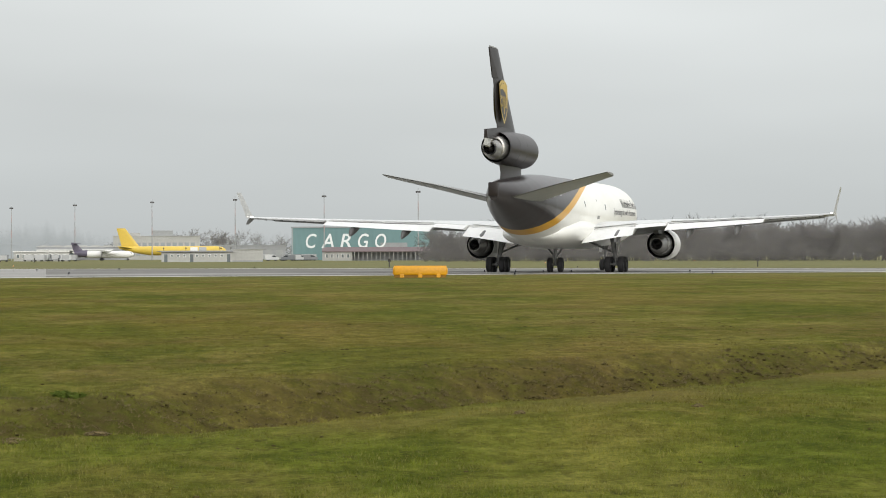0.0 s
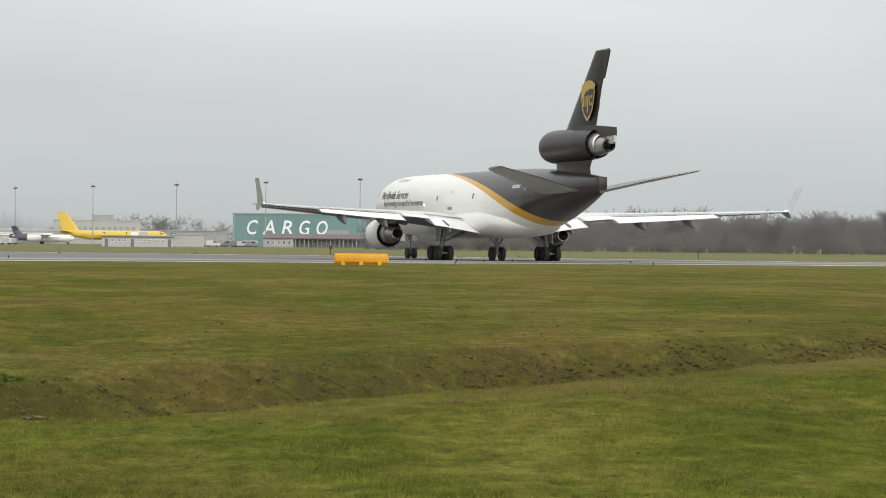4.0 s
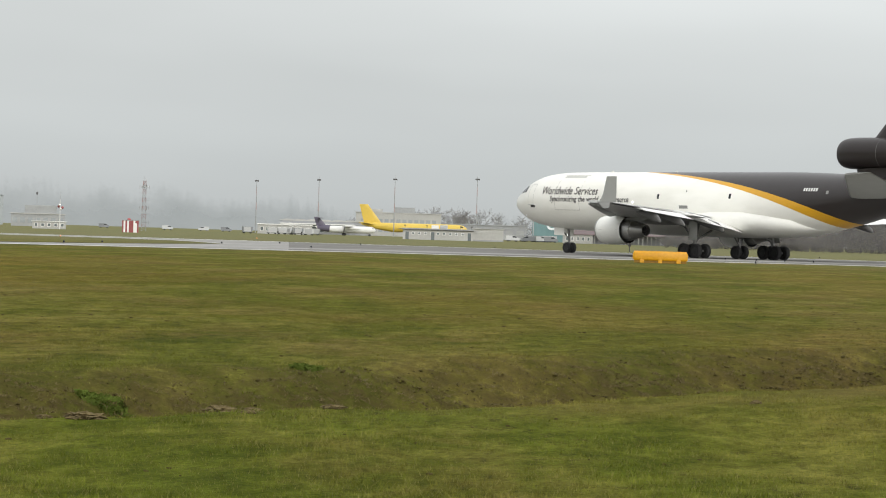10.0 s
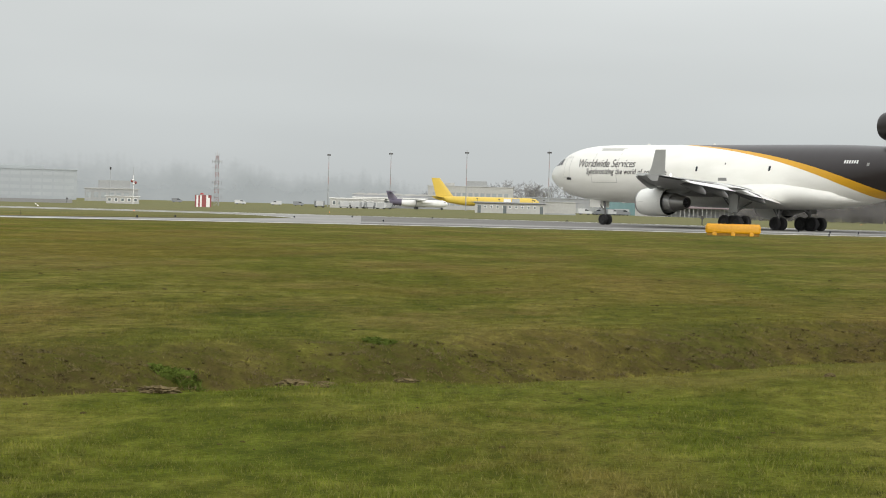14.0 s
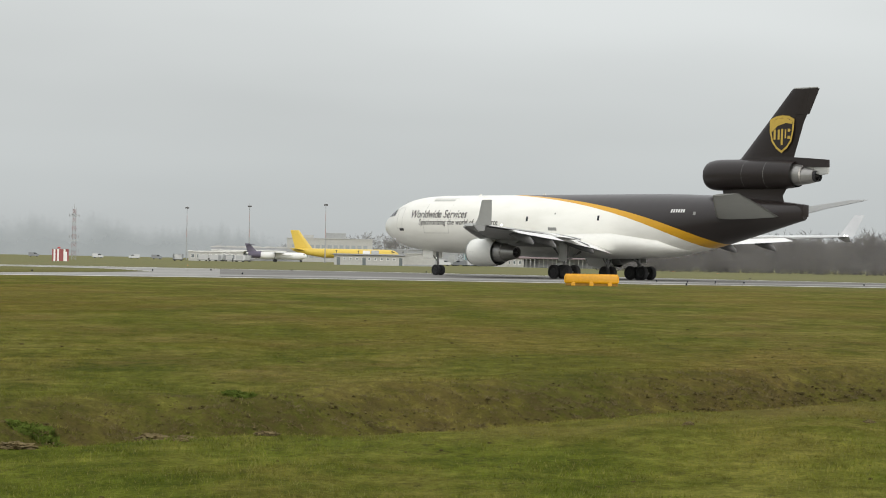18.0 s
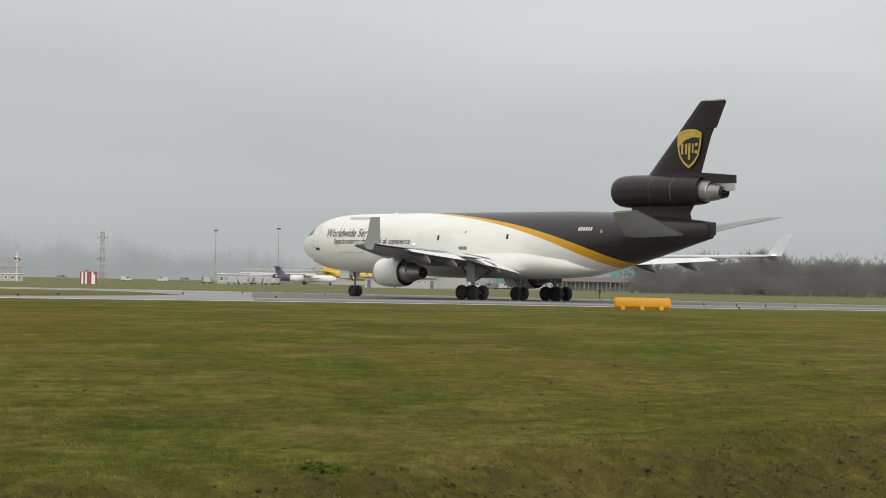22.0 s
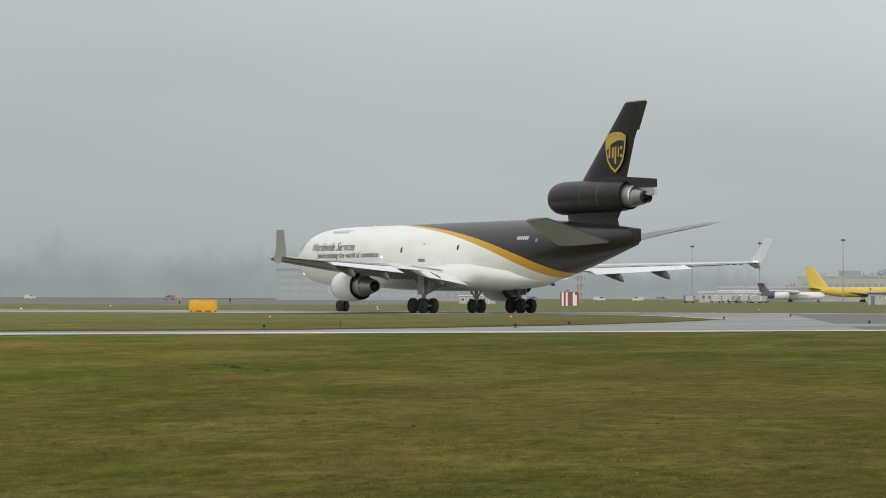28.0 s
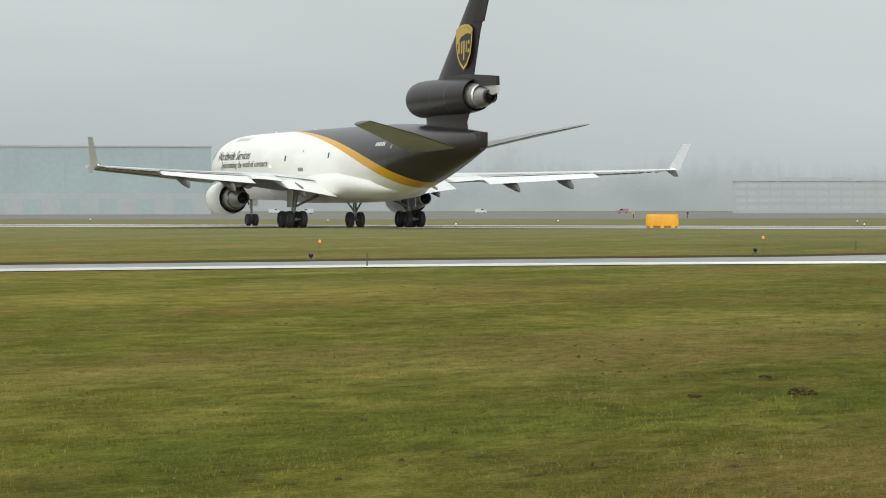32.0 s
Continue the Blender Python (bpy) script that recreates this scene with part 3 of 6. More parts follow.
def soil_clods():
    x0, y0, d0, rng = scatter(420000, 15, 62, 1.0, 18)
    s, deep = ditch_at(x0, y0)
    on = (rng.random(len(x0)) < 0.8 * deep ** 2 * np.clip(1.5 - np.abs(s - 0.9), 0, 1) * (0.55 + 0.45 * np.sin(x0 * 1.9 + 2 * np.sin(y0 * 1.1)))) | (rng.random(len(x0)) < 0.002)
    x, y, d = x0[on], y0[on], d0[on]
    r = (0.004 + 0.016 * rng.random(len(x)) ** 3.2) * np.clip(d / 28, 0.8, 1.6)
    # loose crumbs of soil in thin patches further along the lawn
    for mid, az0, az1, seed in (((0, 30), -8, 20, 41), ((-12, 52), 0, 26, 42), ((-21, 74), 6, 32, 43), ((-28, 92), 10, 38, 44)):
        ex, ey, ed, rn = scatter(16000, 9, 62, 1.2, seed, mid, az0, az1)
        thin = np.sin(ex * 0.83 + 1.9 * np.sin(ey * 0.31 + seed)) * np.sin(ey * 0.47 + 1.4 * np.sin(ex * 0.51))
        use = rn.random(len(ex)) < 0.16 * np.clip((thin - 0.35) / 0.5, 0, 1) + 0.004
        x, y = np.concatenate([x, ex[use]]), np.concatenate([y, ey[use]])
        r = np.concatenate([r, 0.004 + 0.015 * rn.random(int(use.sum())) ** 3])
    n = len(x)
    g = (1 + 5 ** 0.5) / 2
    ico = np.array([(0, 1, g), (0, -1, g), (0, 1, -g), (0, -1, -g), (1, g, 0), (-1, g, 0), (1, -g, 0), (-1, -g, 0), (g, 0, 1), (g, 0, -1), (-g, 0, 1), (-g, 0, -1)]) / 1.9
    tri = [(i, j, k) for i in range(12) for j in range(i) for k in range(j) if max(np.linalg.norm(ico[i] - ico[j]), np.linalg.norm(ico[j] - ico[k]), np.linalg.norm(ico[i] - ico[k])) < 1.1]
    tri = np.array([t if np.dot(np.cross(ico[t[1]] - ico[t[0]], ico[t[2]] - ico[t[0]]), ico[t[0]]) > 0 else t[::-1] for t in tri])
    v = ico[None] * (1 + rng.uniform(-0.4, 0.4, (n, 12, 1))) * r[:, None, None] * np.array([1.5, 1.5, 0.7])
    v = v + np.stack([x, y, height(x, y) + 0.2 * r], 1)[:, None]
    f = tri[None] + 12 * np.arange(n)[:, None, None]
    me = bpy.data.meshes.new("soil_clods")
    me.vertices.add(n * 12)
    me.vertices.foreach_set("co", v.ravel())
    f = f.reshape(-1, 3)
    me.loops.add(len(f) * 3)
    me.loops.foreach_set("vertex_index", f.ravel().astype(np.int32))
    me.polygons.add(len(f))
    me.polygons.foreach_set("loop_start", np.arange(0, len(f) * 3, 3, dtype=np.int32))
    me.update()
    me.materials.append(M_EARTH)
    tagged(new("soil_clods", me), "small dark clods of earth in the grass", "soil", kind="stuff")


grass_tufts()
soil_clods()


# ---------- the taxiing three-engined freighter ----------
# Built with the nose forward (+x); stations are metres behind the nose, the main gear at 33.
RISE = 0.19


def lift(z):
    """The body stands this much higher on its gear legs."""
    return z + RISE * min(1.0, max(0.0, z - 0.8))


def st(x, y, z):
    return Vector((33.0 - x, y, lift(z)))


BODY = [  # station, half width, top, bottom
    (0.0, 0.05, 5.02, 4.92), (0.25, 0.48, 5.48, 4.48), (0.8, 0.95, 5.92, 3.98), (1.6, 1.42, 6.36, 3.50), (2.6, 1.88, 6.92, 3.08),
    (3.6, 2.24, 7.40, 2.80), (5.0, 2.58, 7.80, 2.55), (7.0, 2.86, 8.08, 2.34), (9.5, 3.00, 8.18, 2.22), (12.0, 3.01, 8.20, 2.16),
    (20.0, 3.01, 8.20, 2.10), (28.0, 3.01, 8.20, 2.06), (36.0, 3.01, 8.20, 2.07), (39.5, 3.01, 8.20, 2.12), (42.0, 2.98, 8.18, 2.22),
    (44.5, 2.90, 8.12, 2.44), (47.0, 2.74, 8.03, 2.88), (49.3, 2.48, 7.92, 3.40), (52.0, 2.02, 7.74, 4.05), (54.3, 1.54, 7.55, 4.62), (56.5, 0.98, 7.34, 5.18), (58.5, 0.38, 7.12, 5.66)]


def body_at(x):
    xs = [b[0] for b in BODY]
    return [float(np.interp(x, xs, [b[k] for b in BODY])) for k in (1, 2, 3)]


def skin(x, z, side=1, proud=0.012):
    """The point of the fuselage's side at a station and a height."""
    w, top, bot = body_at(x)
    c, h = (top + bot) / 2, (top - bot) / 2
    k = max(-0.999, min(0.999, (z - c) / h))
    return st(x, side * (w * math.sqrt(1 - k * k) + proud), z)


def livery():
    """White below, dark brown above and behind a curved gold band, by the place on the fuselage."""
    m = bpy.data.materials.new("freighter_livery")
    m.use_nodes = True
    nt = m.node_tree
    b = nt.nodes["Principled BSDF"]
    b.inputs["Roughness"].default_value, b.inputs["Coat Weight"].default_value = 0.33, 0.1
    co = nt.nodes.new("ShaderNodeTexCoord")
    sep = nt.nodes.new("ShaderNodeSeparateXYZ")
    nt.links.new(co.outputs["Object"], sep.inputs[0])
    # u runs from -1 at station 15 to 1 at station 51
    along = node(nt, "ShaderNodeMapRange")
    along.inputs["From Min"].default_value, along.inputs["From Max"].default_value = 33 - 51, 33 - 15
    along.inputs["To Min"].default_value, along.inputs["To Max"].default_value = 1, -1
    nt.links.new(sep.outputs["X"], along.inputs[0])

    def curve(terms):
        last = None
        for k in terms:
            n = nt.nodes.new("ShaderNodeMath")
            n.operation = "MULTIPLY_ADD"
            n.inputs[0].default_value = 0.0
            if last is not None:
                nt.links.new(last, n.inputs[0])
            nt.links.new(along.outputs[0], n.inputs[1])
            n.inputs[2].default_value = k
            last = n.outputs[0]
        return last

    mid = curve([-0.1414, -0.2066, -0.523, -1.7105, -2.5417, 7.1074 + RISE])    # height of the band's middle
    half = curve([0.05, 0.19, 0.29, 0.155])    # half its width
    diff = nt.nodes.new("ShaderNodeMath")
    diff.operation = "SUBTRACT"
    nt.links.new(sep.outputs["Z"], diff.inputs[0])
    nt.links.new(mid, diff.inputs[1])
    rel = nt.nodes.new("ShaderNodeMath")
    rel.operation = "DIVIDE"
    nt.links.new(diff.outputs[0], rel.inputs[0])
    nt.links.new(half, rel.inputs[1])
    def over(v):
        g = nt.nodes.new("ShaderNodeMath")
        g.operation = "GREATER_THAN"
        g.inputs[1].default_value = v
        nt.links.new(rel.outputs[0], g.inputs[0])
        return g
    wn = node(nt, "ShaderNodeTexNoise", Scale=0.5, Detail=5.0)
    mp = nt.nodes.new("ShaderNodeMapping")
    mp.inputs["Scale"].default_value = (0.5, 1, 1.6)
    nt.links.new(co.outputs["Object"], mp.inputs[0])
    nt.links.new(mp.outputs[0], wn.inputs["Vector"])
    soil = nt.nodes.new("ShaderNodeValToRGB")
    soil.color_ramp.elements[0].position, soil.color_ramp.elements[0].color = 0.3, (0.78, 0.77, 0.70, 1)
    soil.color_ramp.elements[1].position, soil.color_ramp.elements[1].color = 0.6, (0.86, 0.85, 0.785, 1)
    nt.links.new(wn.outputs[0], soil.inputs[0])
    m1, m2 = nt.nodes.new("ShaderNodeMix"), nt.nodes.new("ShaderNodeMix")
    m1.data_type = m2.data_type = "RGBA"
    nt.links.new(over(-1.0).outputs[0], m1.inputs[0])
    nt.links.new(soil.outputs[0], m1.inputs[6])
    m1.inputs[7].default_value = (0.64, 0.335, 0.012, 1)
    nt.links.new(over(1.0).outputs[0], m2.inputs[0])
    nt.links.new(m1.outputs[2], m2.inputs[6])
    m2.inputs[7].default_value = (0.019, 0.0142, 0.0128, 1)
    nt.links.new(m2.outputs[2], b.inputs["Base Color"])
    # rows of skin panels, hardly visible
    wv = node(nt, "ShaderNodeTexWave", Scale=0.22, Distortion=0.0)
    nt.links.new(co.outputs["Object"], wv.inputs["Vector"])
    bp = nt.nodes.new("ShaderNodeBump")
    bp.inputs["Strength"].default_value, bp.inputs["Distance"].default_value = 0.08, 0.02
    nt.links.new(wv.outputs[0], bp.inputs["Height"])
    nt.links.new(bp.outputs[0], b.inputs["Normal"])
    return m


def frame_on_skin(x0, x1, z0, z1, w, side, proud=0.014):
    """A thin rectangular outline that lies on the fuselage's side."""
    bm = bmesh.new()
    n = 6
    def quad(xa, xb, za, zb):
        rows = [[bm.verts.new(skin(xa + (xb - xa) * i / n, za + (zb - za) * j / n, side, proud)) for i in range(n + 1)] for j in range(n + 1)]
        for r, q in zip(rows, rows[1:]):
            for i in range(n):
                bm.faces.new((r[i], r[i + 1], q[i + 1], q[i]))
    quad(x0, x1, z0, z0 + w)
    quad(x0, x1, z1 - w, z1)
    quad(x0, x0 + w, z0 + w, z1 - w)
    quad(x1 - w, x1, z0 + w, z1 - w)
    return bm


def patch_on_skin(x0, x1, z0, z1, side, proud=0.016, n=5):
    bm = bmesh.new()
    rows = [[bm.verts.new(skin(x0 + (x1 - x0) * i / n, z0 + (z1 - z0) * j / n, side, proud)) for i in range(n + 1)] for j in range(n + 1)]
    for r, q in zip(rows, rows[1:]):
        for i in range(n):
            bm.faces.new((r[i], r[i + 1], q[i + 1], q[i]))
    return bm


WING = [  # span, leading edge, trailing edge, height in front, thickness, height behind
    (2.4, 19.3, 36.2, 3.62, 1.75, 3.20), (6.0, 22.4, 36.7, 3.82, 1.30, 3.72), (9.6, 25.6, 37.3, 3.98, 0.98, 4.02), (14.0, 29.6, 38.9, 4.12, 0.72, 4.16),
    (19.0, 34.1, 40.6, 4.34, 0.48, 4.38), (25.3, 40.0, 43.0, 4.62, 0.26, 4.64)]


def wing_at(y):
    ys = [w[0] for w in WING]
    return [float(np.interp(y, ys, [w[k] for w in WING])) for k in (1, 2, 3, 4, 5)]


def wing_foil(y):
    le, te, z, t, zt = wing_at(y)
    return [(x, yy, zz + (zt - z) * (x - le) / (te - le)) for x, yy, zz in foil(le, te, y, z, t)]


def mirrored(rings, side):
    return [[st(x, side * y, z) for x, y, z in r] for r in rings]


def fixed_wing(side):
    rings = []
    for y in (2.4, 4.0, 6.0, 9.6, 14.0, 19.0, 22.0, 25.3):
        le, te, z, t, zt = wing_at(y)
        k = le + 0.80 * (te - le) if y < 24.6 else te
        rings.append([(min(x, k), yy, zz) for x, yy, zz in wing_foil(y)])
    return loft(mirrored(rings, side))


def flap(side, y0, y1, droop, back=1.06, start=0.77, thick=0.34):
    rings = []
    for i in range(5):
        y = y0 + (y1 - y0) * i / 4
        le, te, z, t, zt = wing_at(y)
        c = te - le
        a, b = le + start * c, le + back * c
        za = z + (zt - z) * start
        ring = foil(0, b - a, y, 0, max(0.10, t * thick), 7)
        s, k = math.sin(radians(droop)), math.cos(radians(droop))
        rings.append([(a + x * k + zz * s, yy, za - 0.02 - x * s + zz * k) for x, yy, zz in ring])
    return loft(mirrored(rings, side))


def nacelle(cx, cy, cz, r, parent, white, label):
    """A turbofan under a wing: white cowl, bare core nozzle and plug."""
    e = new("engine")
    e.parent = parent
    tagged(e, label)
    x0 = 33 - cx
    k = 0.85
    turned = lambda prof, *q, **kw: lathe([(u * k, v) for u, v in prof], *q, **kw)
    part("cowl", turned([(-4.3, r * 0.90), (-3.6, r * 0.965), (-2.6, r * 1.0), (-1.4, r * 0.995), (-0.7, r * 0.965), (-0.28, r * 0.92), (-0.06, r * 0.875), (0.0, r * 0.84), (-0.08, r * 0.80), (-0.5, r * 0.77), (-1.4, r * 0.78)],
                       (x0, cy, cz), n=40), white, e, "", 40)
    part("inlet_lip", turned([(-0.30, r * 0.928), (-0.05, r * 0.89), (0.035, r * 0.84), (-0.05, r * 0.785), (-0.35, r * 0.765)], (x0, cy, cz), n=40), M_NOZZLE, e, "bare metal inlet lip", 40)
    part("fan", turned([(-1.4, r * 0.79), (-1.45, r * 0.35), (-0.75, 0.03)], (x0, cy, cz), n=24), M_DARKMETAL, e, "dark fan and spinner", 40)
    part("bypass_duct", turned([(-4.3, r * 0.895), (-3.5, r * 0.88), (-3.5, r * 0.60)], (x0, cy, cz), n=32), M_SOOT, e, "dark bypass duct", 40)
    part("core_cowl", turned([(-3.5, r * 0.74), (-4.3, r * 0.74), (-5.3, r * 0.66), (-5.35, r * 0.60)], (x0, cy, cz), n=32), M_CORE, e, "stained metal core cowl", 30)
    part("core_nozzle", turned([(-5.2, r * 0.60), (-6.2, r * 0.52), (-7.2, r * 0.40), (-7.2, r * 0.36), (-6.4, r * 0.36)], (x0, cy, cz), n=32), M_NOZZLE, e, "bare metal core nozzle", 40)
    part("tailpipe", turned([(-6.7, r * 0.37), (-6.8, 0.04)], (x0, cy, cz), n=24), M_SOOT, e, "black tailpipe", 40)
    part("exhaust_cone", turned([(-6.8, r * 0.22), (-7.3, r * 0.10), (-7.5, 0.02)], (x0, cy, cz), n=20), M_DARKMETAL, e, "sooty exhaust cone", 40)
    for a in range(3):
        t = radians(20 + 70 * a) * (1 if cy > 0 else -1)
        part("cowl_seam", rod((x0 - 0.9 * k, cy + math.sin(t) * (r + 0.004), cz + math.cos(t) * (r - 0.03)), (x0 - 4.2 * k, cy + math.sin(t) * r * 0.94, cz + math.cos(t) * r * 0.94), 0.012, n=5), M_LINE, e)
    return e


def wheel(name, x, y, r, w, parent, label):
    h = new(name)
    h.parent = parent
    h.matrix_basis = Matrix.Translation((33 - x, y, r))
    tagged(h, label)
    part("tyre", lathe([(-w / 2, r * 0.62), (-w / 2, r * 0.84), (-w * 0.42, r * 0.95), (-w * 0.22, r), (w * 0.22, r), (w * 0.42, r * 0.95), (w / 2, r * 0.84), (w / 2, r * 0.62)],
                       (0, 0, 0), "y", 28), M_TYRE, h, "worn black tyre", 35)
    hub = lathe([(-w * 0.40, 0.03), (-w * 0.40, r * 0.30), (-w * 0.36, r * 0.5), (-w * 0.46, r * 0.63), (w * 0.46, r * 0.63), (w * 0.36, r * 0.5), (w * 0.40, r * 0.30), (w * 0.40, 0.03)],
                (0, 0, 0), "y", 20)
    for i in range(6):
        a = i * math.pi / 3
        for s in (-1, 1):
            p = Vector((r * 0.42 * math.cos(a), s * w * 0.36, r * 0.42 * math.sin(a)))
            rod(p, p + Vector((0, s * 0.05, 0)), r * 0.06, n=6, bm=hub)
    part("rim", hub, M_HUB, h, "grey metal rim", 35)
    return h


WHEELS = []


TAILPLANE = ((48.6, 56.2, 0.9, 5.55, 0.70), (51.9, 57.3, 5.0, 6.60, 0.46), (55.4, 58.5, 9.1, 7.64, 0.22))


def make_freighter():
    a = thing("cargo_aircraft", Matrix.Identity(4), "white, brown and gold three-engined cargo jet taxiing with lowered flaps", "aircraft")
    paint = livery()
    # fuselage
    rings = []
    xs = sorted(set([b[0] for b in BODY] + [0.1, 0.5, 1.2, 2.1, 3.1, 4.3, 6.0, 8.2] + list(range(14, 36, 3)) + [37.5, 40.5, 43.5, 46.5, 49.5, 52.5, 55.3, 57.5]))
    n = 56
    sm = lambda k, x: (body_at(max(0, x - 0.9))[k] + 2 * body_at(x)[k] + body_at(min(58.5, x + 0.9))[k]) / 4 if 1.5 < x < 57.4 else body_at(x)[k]
    for x in xs:
        w, top, bot = sm(0, x), sm(1, x), sm(2, x)
        c, h = (top + bot) / 2, (top - bot) / 2
        rings.append([st(x, w * math.cos(2 * math.pi * i / n), c + h * math.sin(2 * math.pi * i / n)) for i in range(n)])
    part("fuselage", loft(rings), paint, a, "white fuselage, dark brown behind a gold band", 40)
    part("tail_block", block(33 - 58.62, 33 - 55.8, -0.40, 0.40, lift(5.95), lift(7.10), 0.12), M_BROWN, a, "blunt dark brown tail end", 40)
    # belly fairing at the wing roots
    br = []
    for x, w, z0, z1 in ((19, 2.0, 2.1, 3.0), (21, 2.9, 1.98, 3.8), (24, 3.3, 1.88, 4.4), (33, 3.42, 1.86, 4.9), (36.5, 3.36, 1.88, 5.0), (39.5, 3.10, 1.98, 4.7), (42.5, 2.78, 2.16, 4.2), (44.6, 1.6, 2.50, 3.5), (46.2, 0.5, 2.75, 3.0)):
        br.append([st(x, w * math.copysign(abs(math.cos(t)) ** 0.8, math.cos(t)), (z0 + z1) / 2 + (z1 - z0) / 2 * math.sin(t)) for t in [2 * math.pi * i / 32 for i in range(32)]])
    part("belly_fairing", loft(br), M_WHITE, a, "white wing root fairing", 40)
    for s in (1, -1):
        for x0, x1, z0, z1 in ((1.75, 2.35, 5.92, 6.42), (2.4, 3.0, 5.98, 6.62), (3.06, 3.7, 6.05, 6.72)):
            part("cockpit_window", patch_on_skin(x0, x1, z0, z1, s, 0.02), M_GLASS, a, "dark cockpit pane")
        part("crew_door", frame_on_skin(4.4, 5.5, 4.7, 6.9, 0.05, s), M_LINE, a, "outline of a closed crew door")
        part("door_handle", patch_on_skin(5.0, 5.8, 4.45, 4.7, s, 0.03), M_DARKMETAL, a, "dark latch plate")
        for x, z in ((24.8, 5.7), (34.8, 5.79)):
            part("cabin_window", patch_on_skin(x, x + 0.28, z - 0.24, z + 0.24, s, 0.02), M_GLASS, a, "small dark window")
        part("inspection_port", patch_on_skin(28.75, 28.9, 6.15, 6.32, s, 0.02), M_GLASS, a, "tiny dark port")
        part("overwing_latch", patch_on_skin(28.0, 29.2, 4.55, 4.85, s, 0.02), M_GREYPAINT, a, "grey overwing hatch plate")
        part("wing_light", lathe([(0, 0.12), (0.06, 0.09), (0.08, 0.01)], tuple(skin(21.3, 5.08, s, -0.02)), "y", 12), M_STROBE, a, "lit white wing inspection lamp")
        part("landing_light", lathe([(0, 0.07), (0.04, 0.05), (0.05, 0.01)], tuple(skin(3.1, 3.6, s, 0.0)), "y", 12), M_STROBE, a, "lit white landing lamp")
        for k in range(6):
            part("registration_bar", patch_on_skin(44.3 + 0.30 * k, 44.5 + 0.30 * k, 6.33, 6.64, s, 0.02, 2), M_STRIPEWHITE, a, "white registration block")
        part("round_plate", patch_on_skin(47.1, 47.4, 6.1, 6.4, s, 0.02), M_GREYPAINT, a, "small pale service plate")
    part("cargo_door", frame_on_skin(9.3, 13.2, 4.2, 7.85, 0.05, 1), M_LINE, a, "outline of the closed main cargo door")
    part("door_sill", patch_on_skin(9.6, 12.9, 7.55, 7.75, 1, 0.02), M_LINE, a, "grey door hinge line")
    put = lambda x0, w, z0: (lambda u, v: skin(x0 + u * w, z0 + v, 1, 0.035))
    words("Worldwide Services", 1.15, put(6.95, 8.95, 5.82), M_INK, a, "lettering", "dark slanted lettering", shear=0.15)
    words("Synchronizing the world of commerce", 0.80, put(8.5, 12.2, 5.10), M_INK, a, "lettering", "dark slanted lettering", shear=0.15)
    mir = lambda x0, w, z0: (lambda u, v: skin(x0 + (1 - u) * w, z0 + v, -1, 0.035))
    words("Worldwide Services", 1.15, mir(6.95, 8.95, 5.82), M_INK, a, "lettering", "dark slanted lettering", shear=0.15)
    words("Synchronizing the world of commerce", 0.80, mir(8.5, 12.2, 5.10), M_INK, a, "lettering", "dark slanted lettering", shear=0.15)
    # antennas and strobe on the back
    for x in (14.5, 24.0):
        part("antenna", loft([[st(x, -0.03, 8.15), st(x + 0.5, -0.03, 8.15), st(x + 0.5, 0.03, 8.15), st(x, 0.03, 8.15)], [st(x + 0.3, -0.01, 8.34), st(x + 0.5, -0.01, 8.34), st(x + 0.5, 0.01, 8.34), st(x + 0.3, 0.01, 8.34)]]), M_WHITE, a)
    for s in (1, -1):
        w = part("wing", fixed_wing(s), M_WINGTOP, a, "pale grey swept wing", 35)
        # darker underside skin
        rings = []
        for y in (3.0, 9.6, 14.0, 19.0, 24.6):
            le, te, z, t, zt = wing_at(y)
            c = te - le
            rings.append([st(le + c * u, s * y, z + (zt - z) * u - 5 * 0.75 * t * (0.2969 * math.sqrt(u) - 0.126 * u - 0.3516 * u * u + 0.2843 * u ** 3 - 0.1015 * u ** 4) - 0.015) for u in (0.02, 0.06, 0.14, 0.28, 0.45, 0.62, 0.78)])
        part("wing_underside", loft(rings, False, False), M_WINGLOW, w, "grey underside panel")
        part("inboard_flap", flap(s, 3.0, 7.5, 13, 1.05), M_FLAP, w, "lowered white inboard flap", 40)
        part("inboard_aileron", flap(s, 7.6, 10.3, 5, 1.0, 0.785), M_FLAP, w, "white inboard aileron", 40)
        part("outboard_flap", flap(s, 10.4, 19.2, 12, 1.03), M_FLAP, w, "lowered white outboard flap", 40)
        part("outboard_aileron", flap(s, 19.3, 24.4, 4, 1.0, 0.785), M_GREYPAINT, w, "grey drooped aileron", 40)
        for i in range(8):
            y = 19.7 + 0.62 * i
            le, te, z, t, zt = wing_at(y)
            c = te - le
            part("hinge_rib", rod(st(le + 0.80 * c, s * y, zt - 0.13), st(le + 0.97 * c, s * y, zt - 0.12), 0.05, 0.03, 6), M_DARKMETAL, w, "dark hinge rib under the aileron")
        for y0, y1 in ((3.4, 7.3), (10.6, 14.6), (14.8, 18.9)):
            rr = []
            for y in (y0, y1):
                le, te, z, t, zt = wing_at(y)
                c = te - le
                up = lambda u: z + (zt - z) * u + 5 * t * (0.2969 * math.sqrt(u) - 0.126 * u - 0.3516 * u * u + 0.2843 * u ** 3 - 0.1015 * u ** 4) + 0.02
                rr.append([st(le + u * c, s * y, up(u)) for u in (0.66, 0.73, 0.80)] + [st(le + u * c, s * y, up(u) - 0.05) for u in (0.80, 0.66)])
            part("spoiler", loft(rr), M_WINGTOP, w, "pale grey spoiler panel")
